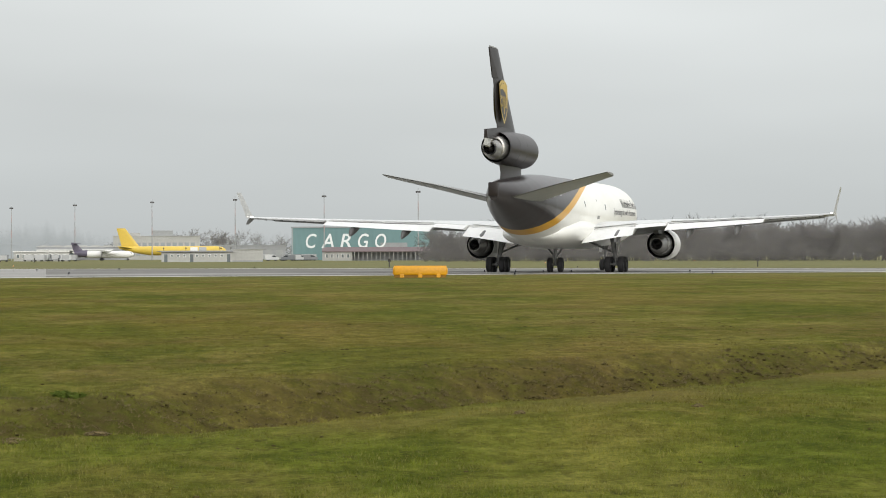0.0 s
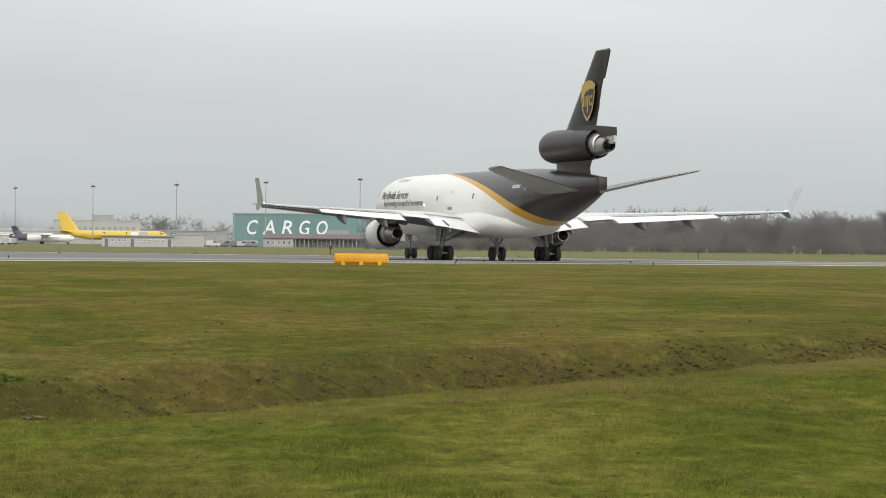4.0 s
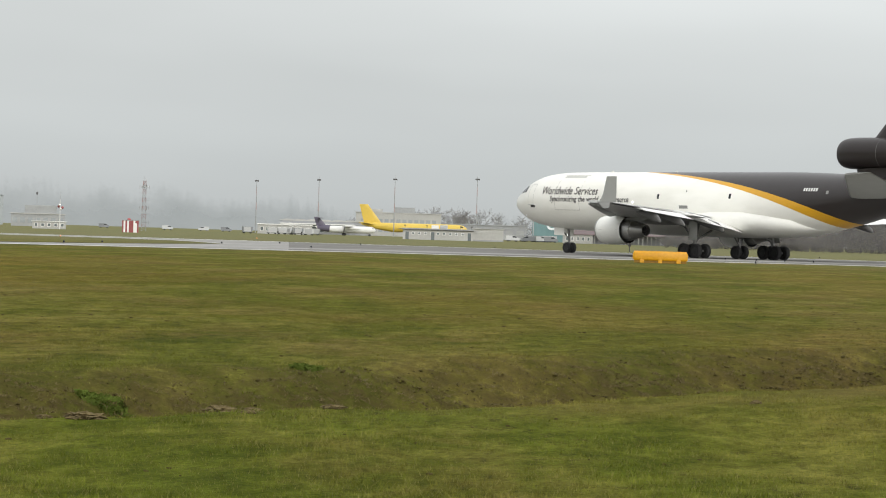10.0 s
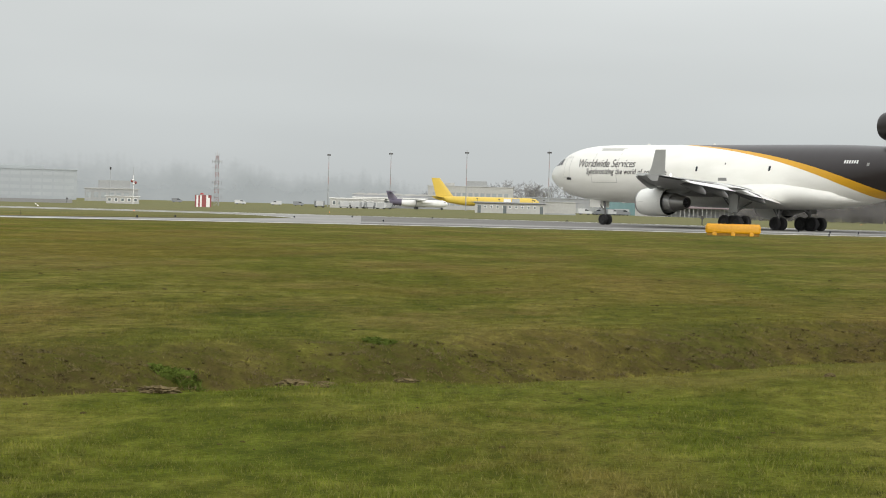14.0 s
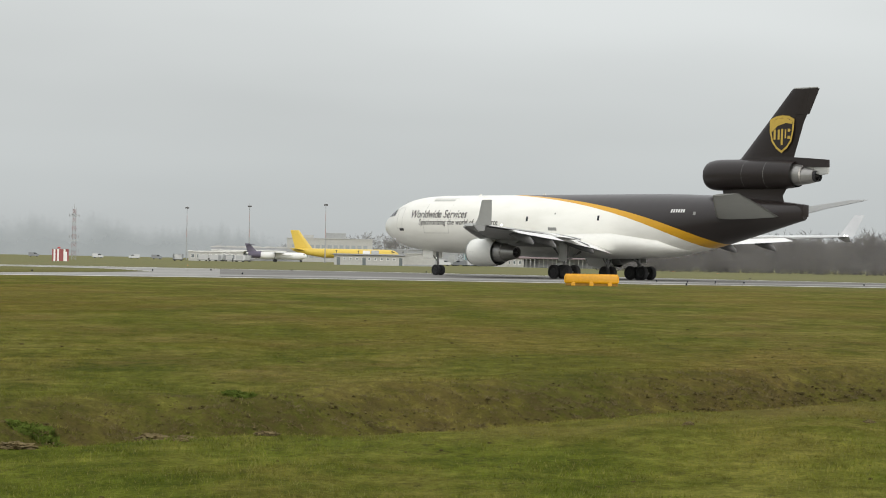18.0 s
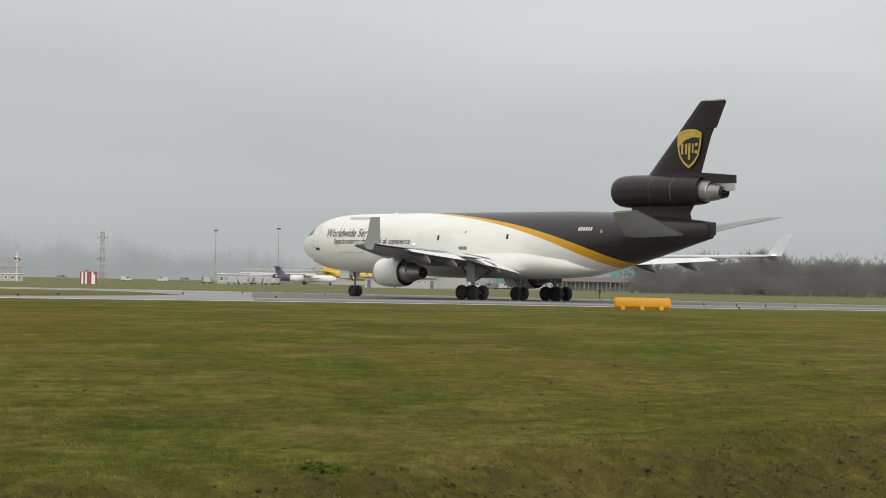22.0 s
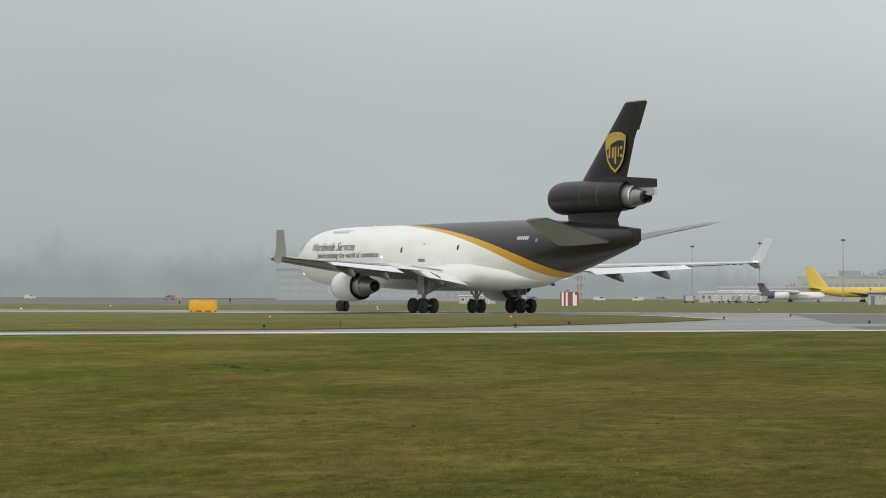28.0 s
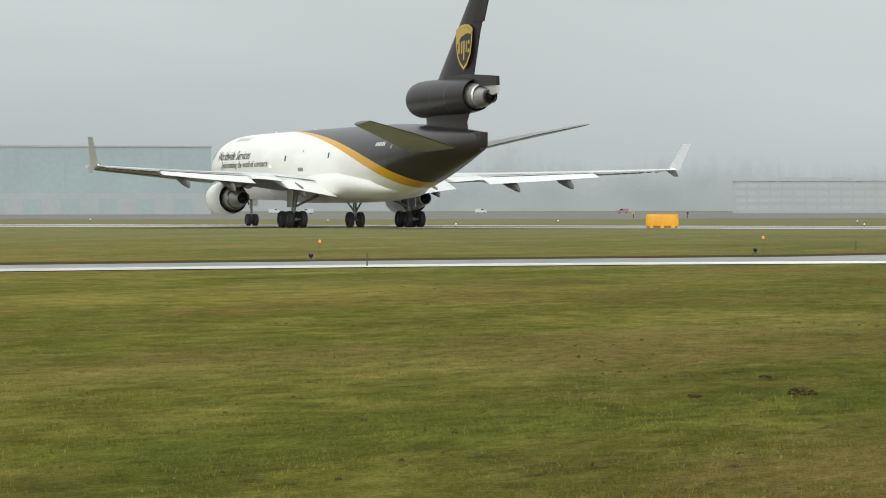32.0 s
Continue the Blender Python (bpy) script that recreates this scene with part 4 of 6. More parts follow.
        for y0, y1 in ((3.1, 7.4), (10.5, 19.1)):
            rr = []
            for y in (y0, y1):
                le, te, z, t, zt = wing_at(y)
                c = te - le
                zz = z + (zt - z) * 0.8
                rr.append([st(le + 0.795 * c, s * y, zz - 0.16), st(le + 0.835 * c, s * y, zz - 0.16), st(le + 0.835 * c, s * y, zz + 0.01), st(le + 0.795 * c, s * y, zz + 0.01)])
            part("flap_cove", loft(rr), M_DARKMETAL, w, "dark gap above the flap")
        # slats along the leading edge
        for y0, y1 in ((5.0, 8.0), (10.0, 24.2)):
            rr = []
            for i in range(5):
                y = y0 + (y1 - y0) * i / 4
                le, te, z, t, zt = wing_at(y)
                c = te - le
                rr.append([st(x, s * yy, zz) for x, yy, zz in foil(le - 0.045 * c, le + 0.075 * c, y, z - 0.22 * t - 0.08, t * 0.5, 6)])
            part("slat", loft(rr), M_GREYPAINT, w, "grey leading edge slat", 40)
        # flap track fairings
        for y, ln, dp in ((6.0, 4.2, 0.95), (12.6, 3.9, 0.95), (16.9, 3.4, 0.85)):
            le, te, z, t, zt = wing_at(y)
            x0 = te - ln * 0.82
            rr = []
            for u, k, dz in ((0, 0.05, 0.0), (0.2, 0.65, -0.05), (0.5, 1.0, -0.20), (0.8, 0.9, -0.46), (0.95, 0.5, -0.70), (1.0, 0.12, -0.80)):
                rr.append([st(x0 + ln * u, s * y + 0.26 * k * math.cos(q), zt - 0.38 + dz * dp * 1.2 + 0.42 * k * math.sin(q)) for q in [2 * math.pi * i / 12 for i in range(12)]])
            part("flap_fairing", loft(rr), M_FAIRING, w, "dark grey flap track fairing", 40)
        # winglets
        le, te, z, t, zt = wing_at(25.3)
        wl = [[st(x, s * (25.28 + (zz - z)), z + (yy - 25.3)) for x, yy, zz in foil(xl, xr, 25.3 + dz, z + dy, th, 7)]
              for xl, xr, dz, dy, th in ((41.55, 43.7, -0.02, 0.0, 0.14), (42.2, 43.95, 0.7, 0.19, 0.10), (43.15, 44.45, 2.2, 0.66, 0.05))]
        part("winglet", loft(wl), M_TAILGREY if s > 0 else M_WINGLET, w, "upright winglet", 40)
        wl = [[st(x, s * (25.28 + (zz - z)), z + (yy - 25.3)) for x, yy, zz in foil(xl, xr, 25.3 + dz, z + dy, th, 7)]
              for xl, xr, dz, dy, th in ((41.2, 43.0, 0.0, 0.02, 0.12), (42.3, 43.1, -0.55, 0.25, 0.07))]
        part("lower_winglet", loft(wl), M_GREYPAINT, w, "small lower winglet fin", 40)
        for dx in (0.0, 0.35):
            part("wingtip_lamp", lathe([(-0.06, 0.02), (0, 0.07), (0.08, 0.02)], tuple(st(42.6 + dx, s * 25.1, z + 0.10)), "x", 10), M_STROBE, w, "lit white wingtip lamp")
        # engine and pylon
        nacelle(23.1, s * 8.35, lift(2.28), 1.40, a, M_WHITE, "white turbofan with a bare metal nozzle")
        py = [[st(x, s * 8.35 + q, z) for x, q, z in ((xa, -h, z0), (xb, -h, z0), (xb, h, z0), (xa, h, z0))] for xa, xb, h, z0 in ((23.2, 29.2, 0.24, 3.2), (25.4, 30.6, 0.20, 3.85))]
        part("pylon", loft(py), M_GREYPAINT, a, "grey engine pylon", 30)
        # tailplane
        tp = [[st(x, s * y, z + 0.40 * (x - xl) / (xr - xl) * min(1.0, th / 0.5)) for x, y, z in foil(xl, xr, y, z, th, 8)] for xl, xr, y, z, th in TAILPLANE]
        tp_ob = part("tailplane", loft(tp), M_GREYPAINT, a, "grey raised tailplane", 35)
        low = []
        for xl, xr, y, z, th in TAILPLANE:
            rim = [q for q in foil(xl, xr, y, z, th, 8)]
            rim = [(x, yy, zz + 0.40 * (x - xl) / (xr - xl) * min(1.0, th / 0.5)) for x, yy, zz in rim if zz <= z + 1e-6 and 0.015 < (x - xl) / (xr - xl) < 0.985]
            low.append([st(x, s * yy, zz - 0.03) for x, yy, zz in sorted(rim)])
        part("tailplane_underside", loft(low, False, False), M_TAILGREY, tp_ob, "paler grey underside")
        # main gear: two axles of two wheels
        part("main_strut", rod(st(32.7, s * 4.9, 3.3), st(32.8, s * 5.33, 0.75), 0.24, 0.17, 14), M_STRUT, a, "grey main landing gear leg", 40)
        part("side_brace", rod(st(32.6, s * 2.9, 2.5), st(32.8, s * 5.2, 1.55), 0.10, 0.09, 10), M_STRUT, a, "grey diagonal brace", 40)
        part("drag_brace", rod(st(30.8, s * 4.9, 2.9), st(32.6, s * 5.2, 1.5), 0.09, 0.08, 10), M_STRUT, a, "grey drag brace", 40)
        part("gear_door", block(*sorted((33 - 32.25, 33 - 33.35)), *sorted((s * 5.55, s * 5.62)), lift(1.55), lift(3.3), 0.02), M_TAILGREY, a, "grey gear leg door")
        bg = rod(st(31.9, s * 5.33, 0.70), st(33.7, s * 5.33, 0.70), 0.13, n=12)
        for x in (31.98, 33.62):
            rod(st(x, s * 4.68, 0.69), st(x, s * 5.98, 0.69), 0.09, n=10, bm=bg)
        part("bogie", bg, M_STRUT, a, "grey four-wheel bogie beam", 40)
        for x in (31.98, 33.62):
            for y in (s * 4.75, s * 5.91):
                WHEELS.append((wheel("main_wheel", x, y, 0.69, 0.50, a, "black-tyred main wheel"), 0.69, x, y))
    # centre gear
    part("centre_strut", rod(st(33.4, 0, 2.5), st(33.5, 0, 0.65), 0.18, 0.14, 12), M_STRUT, a, "grey centre landing gear leg", 40)
    for s in (1, -1):
        part("centre_brace", rod(st(33.3, s * 0.95, 2.4), st(33.5, s * 0.08, 1.25), 0.08, n=10), M_STRUT, a, "grey diagonal brace", 40)
        WHEELS.append((wheel("centre_wheel", 33.5, s * 0.47, 0.65, 0.42, a, "black-tyred centre wheel"), 0.65, 33.5, s * 0.47))
        WHEELS.append((wheel("nose_wheel", 8.44, s * 0.36, 0.56, 0.40, a, "black-tyred nose wheel"), 0.56, 8.44, s * 0.33))
        part("nose_gear_door", block(33 - 8.3, 33 - 6.7, *sorted((s * 0.62, s * 0.67)), lift(1.65), lift(2.6), 0.02), M_WHITE, a, "open white nose gear door")
    part("axle", rod(st(33.5, -0.5, 0.65), st(33.5, 0.5, 0.65), 0.08, n=10), M_STRUT, a)
    part("nose_strut", rod(st(8.2, 0, 2.7), st(8.44, 0, 0.52), 0.14, 0.11, 12), M_STRUT, a, "grey nose gear leg", 40)
    part("nose_brace", rod(st(6.9, 0, 2.5), st(8.3, 0, 1.35), 0.07, n=8), M_STRUT, a, "grey drag brace", 40)
    part("axle", rod(st(8.44, -0.36, 0.51), st(8.44, 0.36, 0.51), 0.06, n=10), M_STRUT, a)
    part("taxi_light", lathe([(0, 0.10), (0.05, 0.02)], tuple(st(8.15, 0, 1.7)), "x", 12), M_STROBE, a, "lit taxi lamp")
    # tail engine, its stand, fin and rudder
    e = new("tail_engine")
    e.parent = a
    tagged(e, "dark brown tail engine with a bare metal nozzle")
    X, Z = 33 - 46.9, lift(9.90)
    part("cowl", lathe([(-10.6, 1.20), (-9.8, 1.30), (-7.0, 1.41), (-4.0, 1.45), (-1.8, 1.47), (-0.8, 1.43), (-0.28, 1.34), (-0.06, 1.25), (0.0, 1.18), (-0.08, 1.10), (-0.6, 1.06), (-3.0, 1.05)], (X, 0, Z), n=44), M_BROWN, e, "", 40)
    for x, r in ((5.0, 1.442), (7.6, 1.402)):
        part("cowl_seam", lathe([(-x - 0.02, r - 0.01), (-x, r + 0.006), (-x + 0.02, r - 0.01)], (X, 0, Z), n=44), M_STRUT, e, "pale cowl seam")
    part("inlet_duct", lathe([(-3.0, 1.05), (-3.1, 0.05)], (X, 0, Z), n=24), M_SOOT, e, "black inlet duct")
    part("bypass_duct", lathe([(-10.6, 1.195), (-9.4, 1.2), (-9.3, 0.8)], (X, 0, Z), n=32), M_SOOT, e, "dark bypass duct")
    part("nozzle", lathe([(-9.3, 1.0), (-10.6, 1.0), (-11.45, 0.90), (-11.5, 0.76)], (X, 0, Z - 0.06), n=36), M_NOZZLE, e, "bare metal fan nozzle", 30)
    part("core_nozzle", lathe([(-11.3, 0.78), (-12.0, 0.73), (-12.75, 0.58), (-12.75, 0.50)], (X, 0, Z - 0.18), n=36), M_NOZZLE, e, "stained bare metal core nozzle", 30)
    part("tailpipe", lathe([(-13.1, 0.50), (-12.75, 0.53), (-12.2, 0.50), (-12.3, 0.03)], (X, 0, Z - 0.22), n=24), M_SOOT, e, "black tailpipe")
    part("exhaust_cone", lathe([(-12.3, 0.26), (-12.9, 0.14), (-13.2, 0.02)], (X, 0, Z - 0.22), n=18), M_DARKMETAL, e, "sooty exhaust cone", 40)
    stand = [[st(x, z * wd, zz) for x, y, z in foil(xl, xr, 0, 0, 1, 10)] for xl, xr, wd, zz in ((48.2, 56.0, 1.1, 7.3), (48.5, 55.8, 0.95, 7.9), (48.4, 56.2, 0.95, 8.5), (47.9, 56.8, 1.1, 8.8))]
    part("engine_stand", loft(stand), M_BROWN, a, "dark brown stand under the tail engine", 40)
    fin = [[st(x, q, zz) for x, _, q in foil(xl, xr, 0, 0, th, 9)] for xl, xr, zz, th in
           ((48.9, 57.0, 10.9, 0.80), (50.6, 57.05, 11.4, 0.66), (53.75, 58.15, 14.6, 0.46), (56.75, 59.75, 17.70, 0.28))]
    part("fin", loft(fin), M_BROWN, a, "dark brown fin", 40)
    part("fin_cap", loft([[st(x, q, zz) for x, _, q in foil(xl, xr, 0, 0, th, 9)] for xl, xr, zz, th in ((56.8, 59.7, 17.70, 0.27), (56.95, 59.8, 17.80, 0.16))]), M_GREYPAINT, a, "pale fin cap", 40)
    part("upper_rudder", loft([[st(x, q, zz) for x, q in ((xs, -w), (xe, -0.04), (xe, 0.04), (xs, w))] for xs, xe, zz, w in ((57.4, 58.75, 15.35, 0.20), (58.6, 59.9, 17.66, 0.12))]), M_BROWN, a, "dark brown upper rudder")
    part("tail_fairing", loft([[st(x, -w, z0), st(x, w, z0), st(x, w * 0.8, z1), st(x, -w * 0.8, z1)] for x, w, z0, z1 in ((52.5, 0.42, 10.6, 11.5), (56.0, 0.36, 10.6, 11.52), (58.5, 0.28, 10.5, 11.36), (61.15, 0.14, 10.48, 11.16))]), M_BROWN, a, "dark brown fairing above the nozzle", 40)
    part("lower_rudder", loft([[st(x, -0.12, z0), st(x, 0.12, z0), st(x, 0.12, z1), st(x, -0.12, z1)] for x, z0, z1 in ((56.5, 10.5, 10.62), (58.3, 10.15, 10.52), (60.4, 9.78, 10.5), (61.12, 9.9, 10.49))]), M_TAILGREY, a, "bare grey panel under the fairing")
    # shield emblem on both sides of the fin
    for s in (1, -1):
        def plane_pt(u, v, k):
            x, z = 55.80 + u * 0.86, 13.60 + v * 0.92
            t = np.interp(z, [11.4, 14.6, 17.7], [0.66, 0.46, 0.28])
            return st(x, s * (t / 2 * 0.98 + 0.02 + k), z)
        def shield(sc, k, top=1.0):
            bm = bmesh.new()
            out = [(-1.78, 1.45), (-0.9, 1.78), (0.0, 1.86), (0.9, 1.78), (1.66, 1.45), (1.58, 0.3), (1.32, -0.75), (0.75, -1.45), (0.0, -1.92), (-0.78, -1.45), (-1.42, -0.75), (-1.74, 0.3)]
            bm.faces.new([bm.verts.new(plane_pt(u * sc, v * sc, k)) for u, v in out])
            return bm
        em = part("emblem", shield(1.0, 0.004), M_LOGO, a, "gold shield emblem")
        part("emblem_field", shield(0.86, 0.012), M_BROWN, em, "dark brown shield field")
        bm = bmesh.new()
        bm.faces.new([bm.verts.new(plane_pt(u, v, 0.024)) for u, v in ((-1.52, 1.24), (-0.6, 1.54), (0.5, 1.58), (1.42, 1.25), (1.38, 0.98), (0.5, 1.08), (-0.6, 0.82), (-1.5, 0.15))])
        part("emblem_sweep", bm, M_LOGO, em, "gold sweep")
        for u0, u1, v0, v1 in ((-1.15, -0.86, -0.55, 0.45), (-0.58, -0.30, -0.55, 0.45), (-0.12, 0.16, -1.1, 0.5), (0.40, 0.60, -0.45, 0.45), (0.80, 1.16, -0.5, -0.2), (0.80, 1.16, 0.2, 0.5)):
            bm = bmesh.new()
            bm.faces.new([bm.verts.new(plane_pt(u, v, 0.026)) for u, v in ((u0, v0), (u1, v0), (u1, v1), (u0, v1))])
            part("emblem_bar", bm, M_LOGO, em, "gold block")
    return a


FREIGHTER = make_freighter()


# ---------- signs and lights beside the taxiways ----------
def facing(az, d, turn=0.0):
    """A pose on the ground there, its +x to the right and +y away, seen from the lawn."""
    p = polar(az, d)
    return pose(p.x, p.y, 0, 0, 0, az + turn)


def taxi_sign(az, d, w, h, turn, label):
    s = thing("taxiway_sign", facing(az, d, turn), label, "sign", "taxiway signs")
    part("cabinet", block(-w / 2, w / 2, -0.22, 0.22, 0.15, h, 0.13), M_YELLOW, s, "yellow sheet metal cabinet", 60)
    for x in (-w * 0.34, 0.0, w * 0.34):
        part("back_rib", block(x - 0.03, x + 0.03, -0.235, -0.20, 0.28, h - 0.15), M_YELLOW, s)
        part("foot", block(x - 0.14, x + 0.14, -0.22, 0.20, 0.0, 0.26, 0.04), M_YELLOW, s, "yellow foot")
    # dark panel added for the shade under the cabinet
    part("foot_shade_panel", block(-w / 2 + 0.06, w / 2 - 0.06, -0.14, 0.14, 0.0, 0.22, 0.02), M_YELLOWSHADE, s, "added dark panel for the shadow between the feet")
    for x in (-w / 2 - 0.012, w / 2 + 0.012):
        part("end_cap", block(x - 0.02, x + 0.02, -0.12, 0.12, 0.24, h - 0.12, 0.01), M_GOLD, s, "darker end cap")
    part("lid", block(-w / 2 + 0.05, w / 2 - 0.05, -0.10, 0.10, h - 0.01, h + 0.03, 0.012), M_YELLOW, s)
    return s


taxi_sign(0.51, 174, 3.65, 0.78, 0, "long yellow metal taxiway sign seen from behind")
taxi_sign(18.97, 301.3, 2.5, 1.12, 6, "short yellow metal taxiway sign beside the far strip")


def edge_light():
    s = thing("edge_light", Matrix.Identity(4), "small dark taxiway edge light on a short stem", "light", "taxiway edge lights")
    part("base_plate", lathe([(0, 0.02), (0, 0.13), (0.03, 0.12), (0.04, 0.04)], (0, 0, 0), "z", 14), M_DARKMETAL, s)
    part("stem", rod((0, 0, 0.02), (0, 0, 0.11), 0.025, n=8), M_DARKMETAL, s)
    part("lens", lathe([(0.09, 0.05), (0.13, 0.07), (0.19, 0.06), (0.22, 0.015)], (0, 0, 0), "z", 14), M_BLUELENS, s, "dark blue lens", 40)
    return s


LIGHT = edge_light()
spots = [(13.77, 190.1), (12.93, 201.5), (17.37, 183.5), (21.61, 172.6), (26.1, 165.0), (31, 157), (10.29, 240.2), (9.00, 268.1), (8.3, 214), (-6, 205), (-1.6, 192), (4.2, 315), (-3.0, 308), (7.2, 290), (-0.93, 228), (-1.62, 223), (-2.24, 224), (-2.87, 225), (-5.5, 226)]
LIGHT.matrix_basis = facing(*spots[0])
for az, d in spots[1:]:
    copy_thing(LIGHT, facing(az, d))


def orange_marker():
    s = thing("marker_light", Matrix.Identity(4), "lit orange marker lamp on a thin stake", "light", "orange marker lamps")
    part("stake", rod((0, 0, 0), (0, 0, 0.52), 0.006, n=8), M_STRAW, s)
    part("lamp", lathe([(0.50, 0.02), (0.525, 0.042), (0.575, 0.038), (0.60, 0.012)], (0, 0, 0), "z", 12), M_ORANGE, s, "glowing orange lens", 40)
    return s


MARK = orange_marker()
spots = [(17.29, 183.7), (21.53, 172.8), (26.0, 165.2), (13.84, 190.4), (9.51, 270.0),  (-2.29, 345), (-1.3, 420), (-5.6, 440)]
MARK.matrix_basis = facing(*spots[0])
for az, d in spots[1:]:
    copy_thing(MARK, facing(az, d))

def white_marker():
    s = thing("strip_light", Matrix.Identity(4), "small lit white light on a short stem beside the strip", "light", "white strip lights")
    part("stem", rod((0, 0, 0), (0, 0, 0.22), 0.025, n=8), M_DARKMETAL, s)
    part("lens", lathe([(0.20, 0.04), (0.23, 0.075), (0.29, 0.065), (0.32, 0.02)], (0, 0, 0), "z", 12), M_WHITELAMP, s, "lit white lens", 40)
    return s


M_WHITELAMP = glow("white_marker_lens", (0.9, 0.9, 0.88), 0.5)
MARK = white_marker()
spots = [(15.95, 318), (22.2, 318), (24.8, 392), (20.9, 382), (16.0, 372), (29.2, 440)]
MARK.matrix_basis = facing(*spots[0])
for az, d in spots[1:]:
    copy_thing(MARK, facing(az, d))


def field_stake():
    s = thing("field_stake", Matrix.Identity(4), "thin dark stake in the turf beside the strip", "stake", "turf stakes")
    part("stake", rod((0, 0, 0), (0, 0, 0.30), 0.018, 0.014, 6), M_DARKMETAL, s)
    part("cap", block(-0.028, 0.028, -0.028, 0.028, 0.29, 0.35, 0.008), M_STRAW, s)
    return s


MARK = field_stake()
spots = [(20.79, 164.4), (16.32, 192.0)]
MARK.matrix_basis = facing(*spots[0])
for az, d in spots[1:]:
    copy_thing(MARK, facing(az, d))

for az, d, r, h in ((10.21, 20.5, 0.13, 0.075), (9.51, 20.85, 0.09, 0.06), (7.7, 21.2, 0.09, 0.045), (13.21, 19.3, 0.14, 0.065), (14.1, 19.35, 0.06, 0.04), (9.6, 20.0, 0.06, 0.035), (-1.7, 23.6, 0.05, 0.04), (-5.67, 24.4, 0.05, 0.04),
                    (16.9, 119.0, 0.10, 0.075), (16.55, 117.2, 0.05, 0.04), (17.3, 118.6, 0.05, 0.035), (17.05, 121.0, 0.05, 0.04)):
    rg = random.Random(int(d * 10))
    bm = bmesh.new()
    bmesh.ops.create_icosphere(bm, subdivisions=4, radius=1.0)
    for v in bm.verts:
        c = v.co.copy()
        k = 1 + 0.45 * noise.noise(c * 2.6 + Vector((d, az, 0))) + 0.40 * noise.noise(c * 7 + Vector((az, d, 0))) + 0.22 * noise.noise(c * 17 + Vector((az, 0, d)))
        v.co = Vector((c.x * r * k, c.y * r * 0.75 * k, c.z * h * 0.5 * k))
    ob = part("molehill", bm, M_HEAP if d < 60 else M_EARTH)
    p = polar(az, d)
    ob.location = (p.x, p.y, float(height(p.x, p.y)) + h * 0.2)
    tagged(ob, "low heap of crumbled brown earth in the grass" if d < 60 else "dark molehill of fresh earth in the lawn", "earth heap", "earth heaps")


def weed_clump(az, d, r, n, label):
    rg = random.Random(int(az * 100))
    c = polar(az, d)
    bm = bmesh.new()
    for i in range(n):
        a, q = rg.uniform(0, 6.28), r * math.sqrt(rg.random())
        x, y = q * math.cos(a), q * math.sin(a) * 0.7
        b = Vector((x, y, float(height(c.x + x, c.y + y)) - 0.02))
        h = rg.uniform(0.02, 0.065)
        t = b + Vector((rg.gauss(0, 0.03), rg.gauss(0, 0.03), h))
        w = Vector((math.cos(a * 3), math.sin(a * 3), 0)) * rg.uniform(0.008, 0.02)
        mid = (b + t) / 2 + Vector((0, 0, 0.02))
        vs = [bm.verts.new(p) for p in (b - w * 0.5, b + w * 0.5, mid + w, t, mid - w)]
        bm.faces.new(vs)
    ob = part("weed_clump", bm, M_WEED)
    ob.location = (c.x, c.y, 0)
    tagged(ob, label, "weeds", "weed clumps")


M_WEED = mat("dark_green_leaves", (0.078, 0.106, 0.020), 0.9, spec=0.03, var=0.4, size=2, fine=12)
weed_clump(8.31, 28.1, 0.17, 520, "dark green clump of weeds on the ditch bank")
weed_clump(12.84, 25.05, 0.27, 620, "low green clump of weeds on the ditch bank")


# ---------- apron behind the field ----------
def lighting_mast(az, d, h):
    s = thing("lighting_mast", facing(az, d), "tall slim red and white banded apron lighting mast", "mast", "apron masts")
    n = 7
    for i in range(n):
        z0, z1 = h * i / n, h * (i + 1) / n
        part("pole_section", rod((0, 0, z0), (0, 0, z1), 0.26 - 0.17 * i / n, 0.26 - 0.17 * (i + 1) / n, 10), M_HAZEDRED if i % 2 and i > 2 else M_WALL2, s)
    head = part("lamp_head", block(-0.85, 0.85, -0.4, 0.4, h - 0.55, h - 0.1, 0.1), M_DARKMETAL, s, "dark floodlight cluster")
    for x in (-0.6, 0.0, 0.6):
        part("floodlight", block(x - 0.22, x + 0.22, -0.62, -0.36, h - 0.75, h - 0.3, 0.05), M_DARKMETAL, head)
    part("rod", rod((0, 0, h - 0.1), (0, 0, h + 1.0), 0.05, n=6), M_GALV, s)


for az, d, h in ((9.55, 1150, 23.5), (8.165, 1105, 23.9), (6.47, 1050, 24.0), (4.63, 1005, 24.0), (2.65, 955, 24.2), (0.55, 905, 24.5)):
    lighting_mast(az, d, h)


def windows(s, xs, z0, z1, y, material=None, depth=0.12):
    for x0, x1 in xs:
        w = part("window", block(x0, x1, y - 0.06, y + depth, z0, z1), M_STRIPEWHITE if material is None else M_FARWALL if material is M_FARPANE else M_WALL2, s, "pale window surround")
        part("pane", block(x0 + 0.12, x1 - 0.12, y - 0.10, y - 0.055, z0 + 0.12, z1 - 0.12), material or M_PANE, w)


def row(x0, x1, n, fill=0.6):
    p = (x1 - x0) / n
    return [(x0 + p * (i + 0.5 - fill / 2), x0 + p * (i + 0.5 + fill / 2)) for i in range(n)]


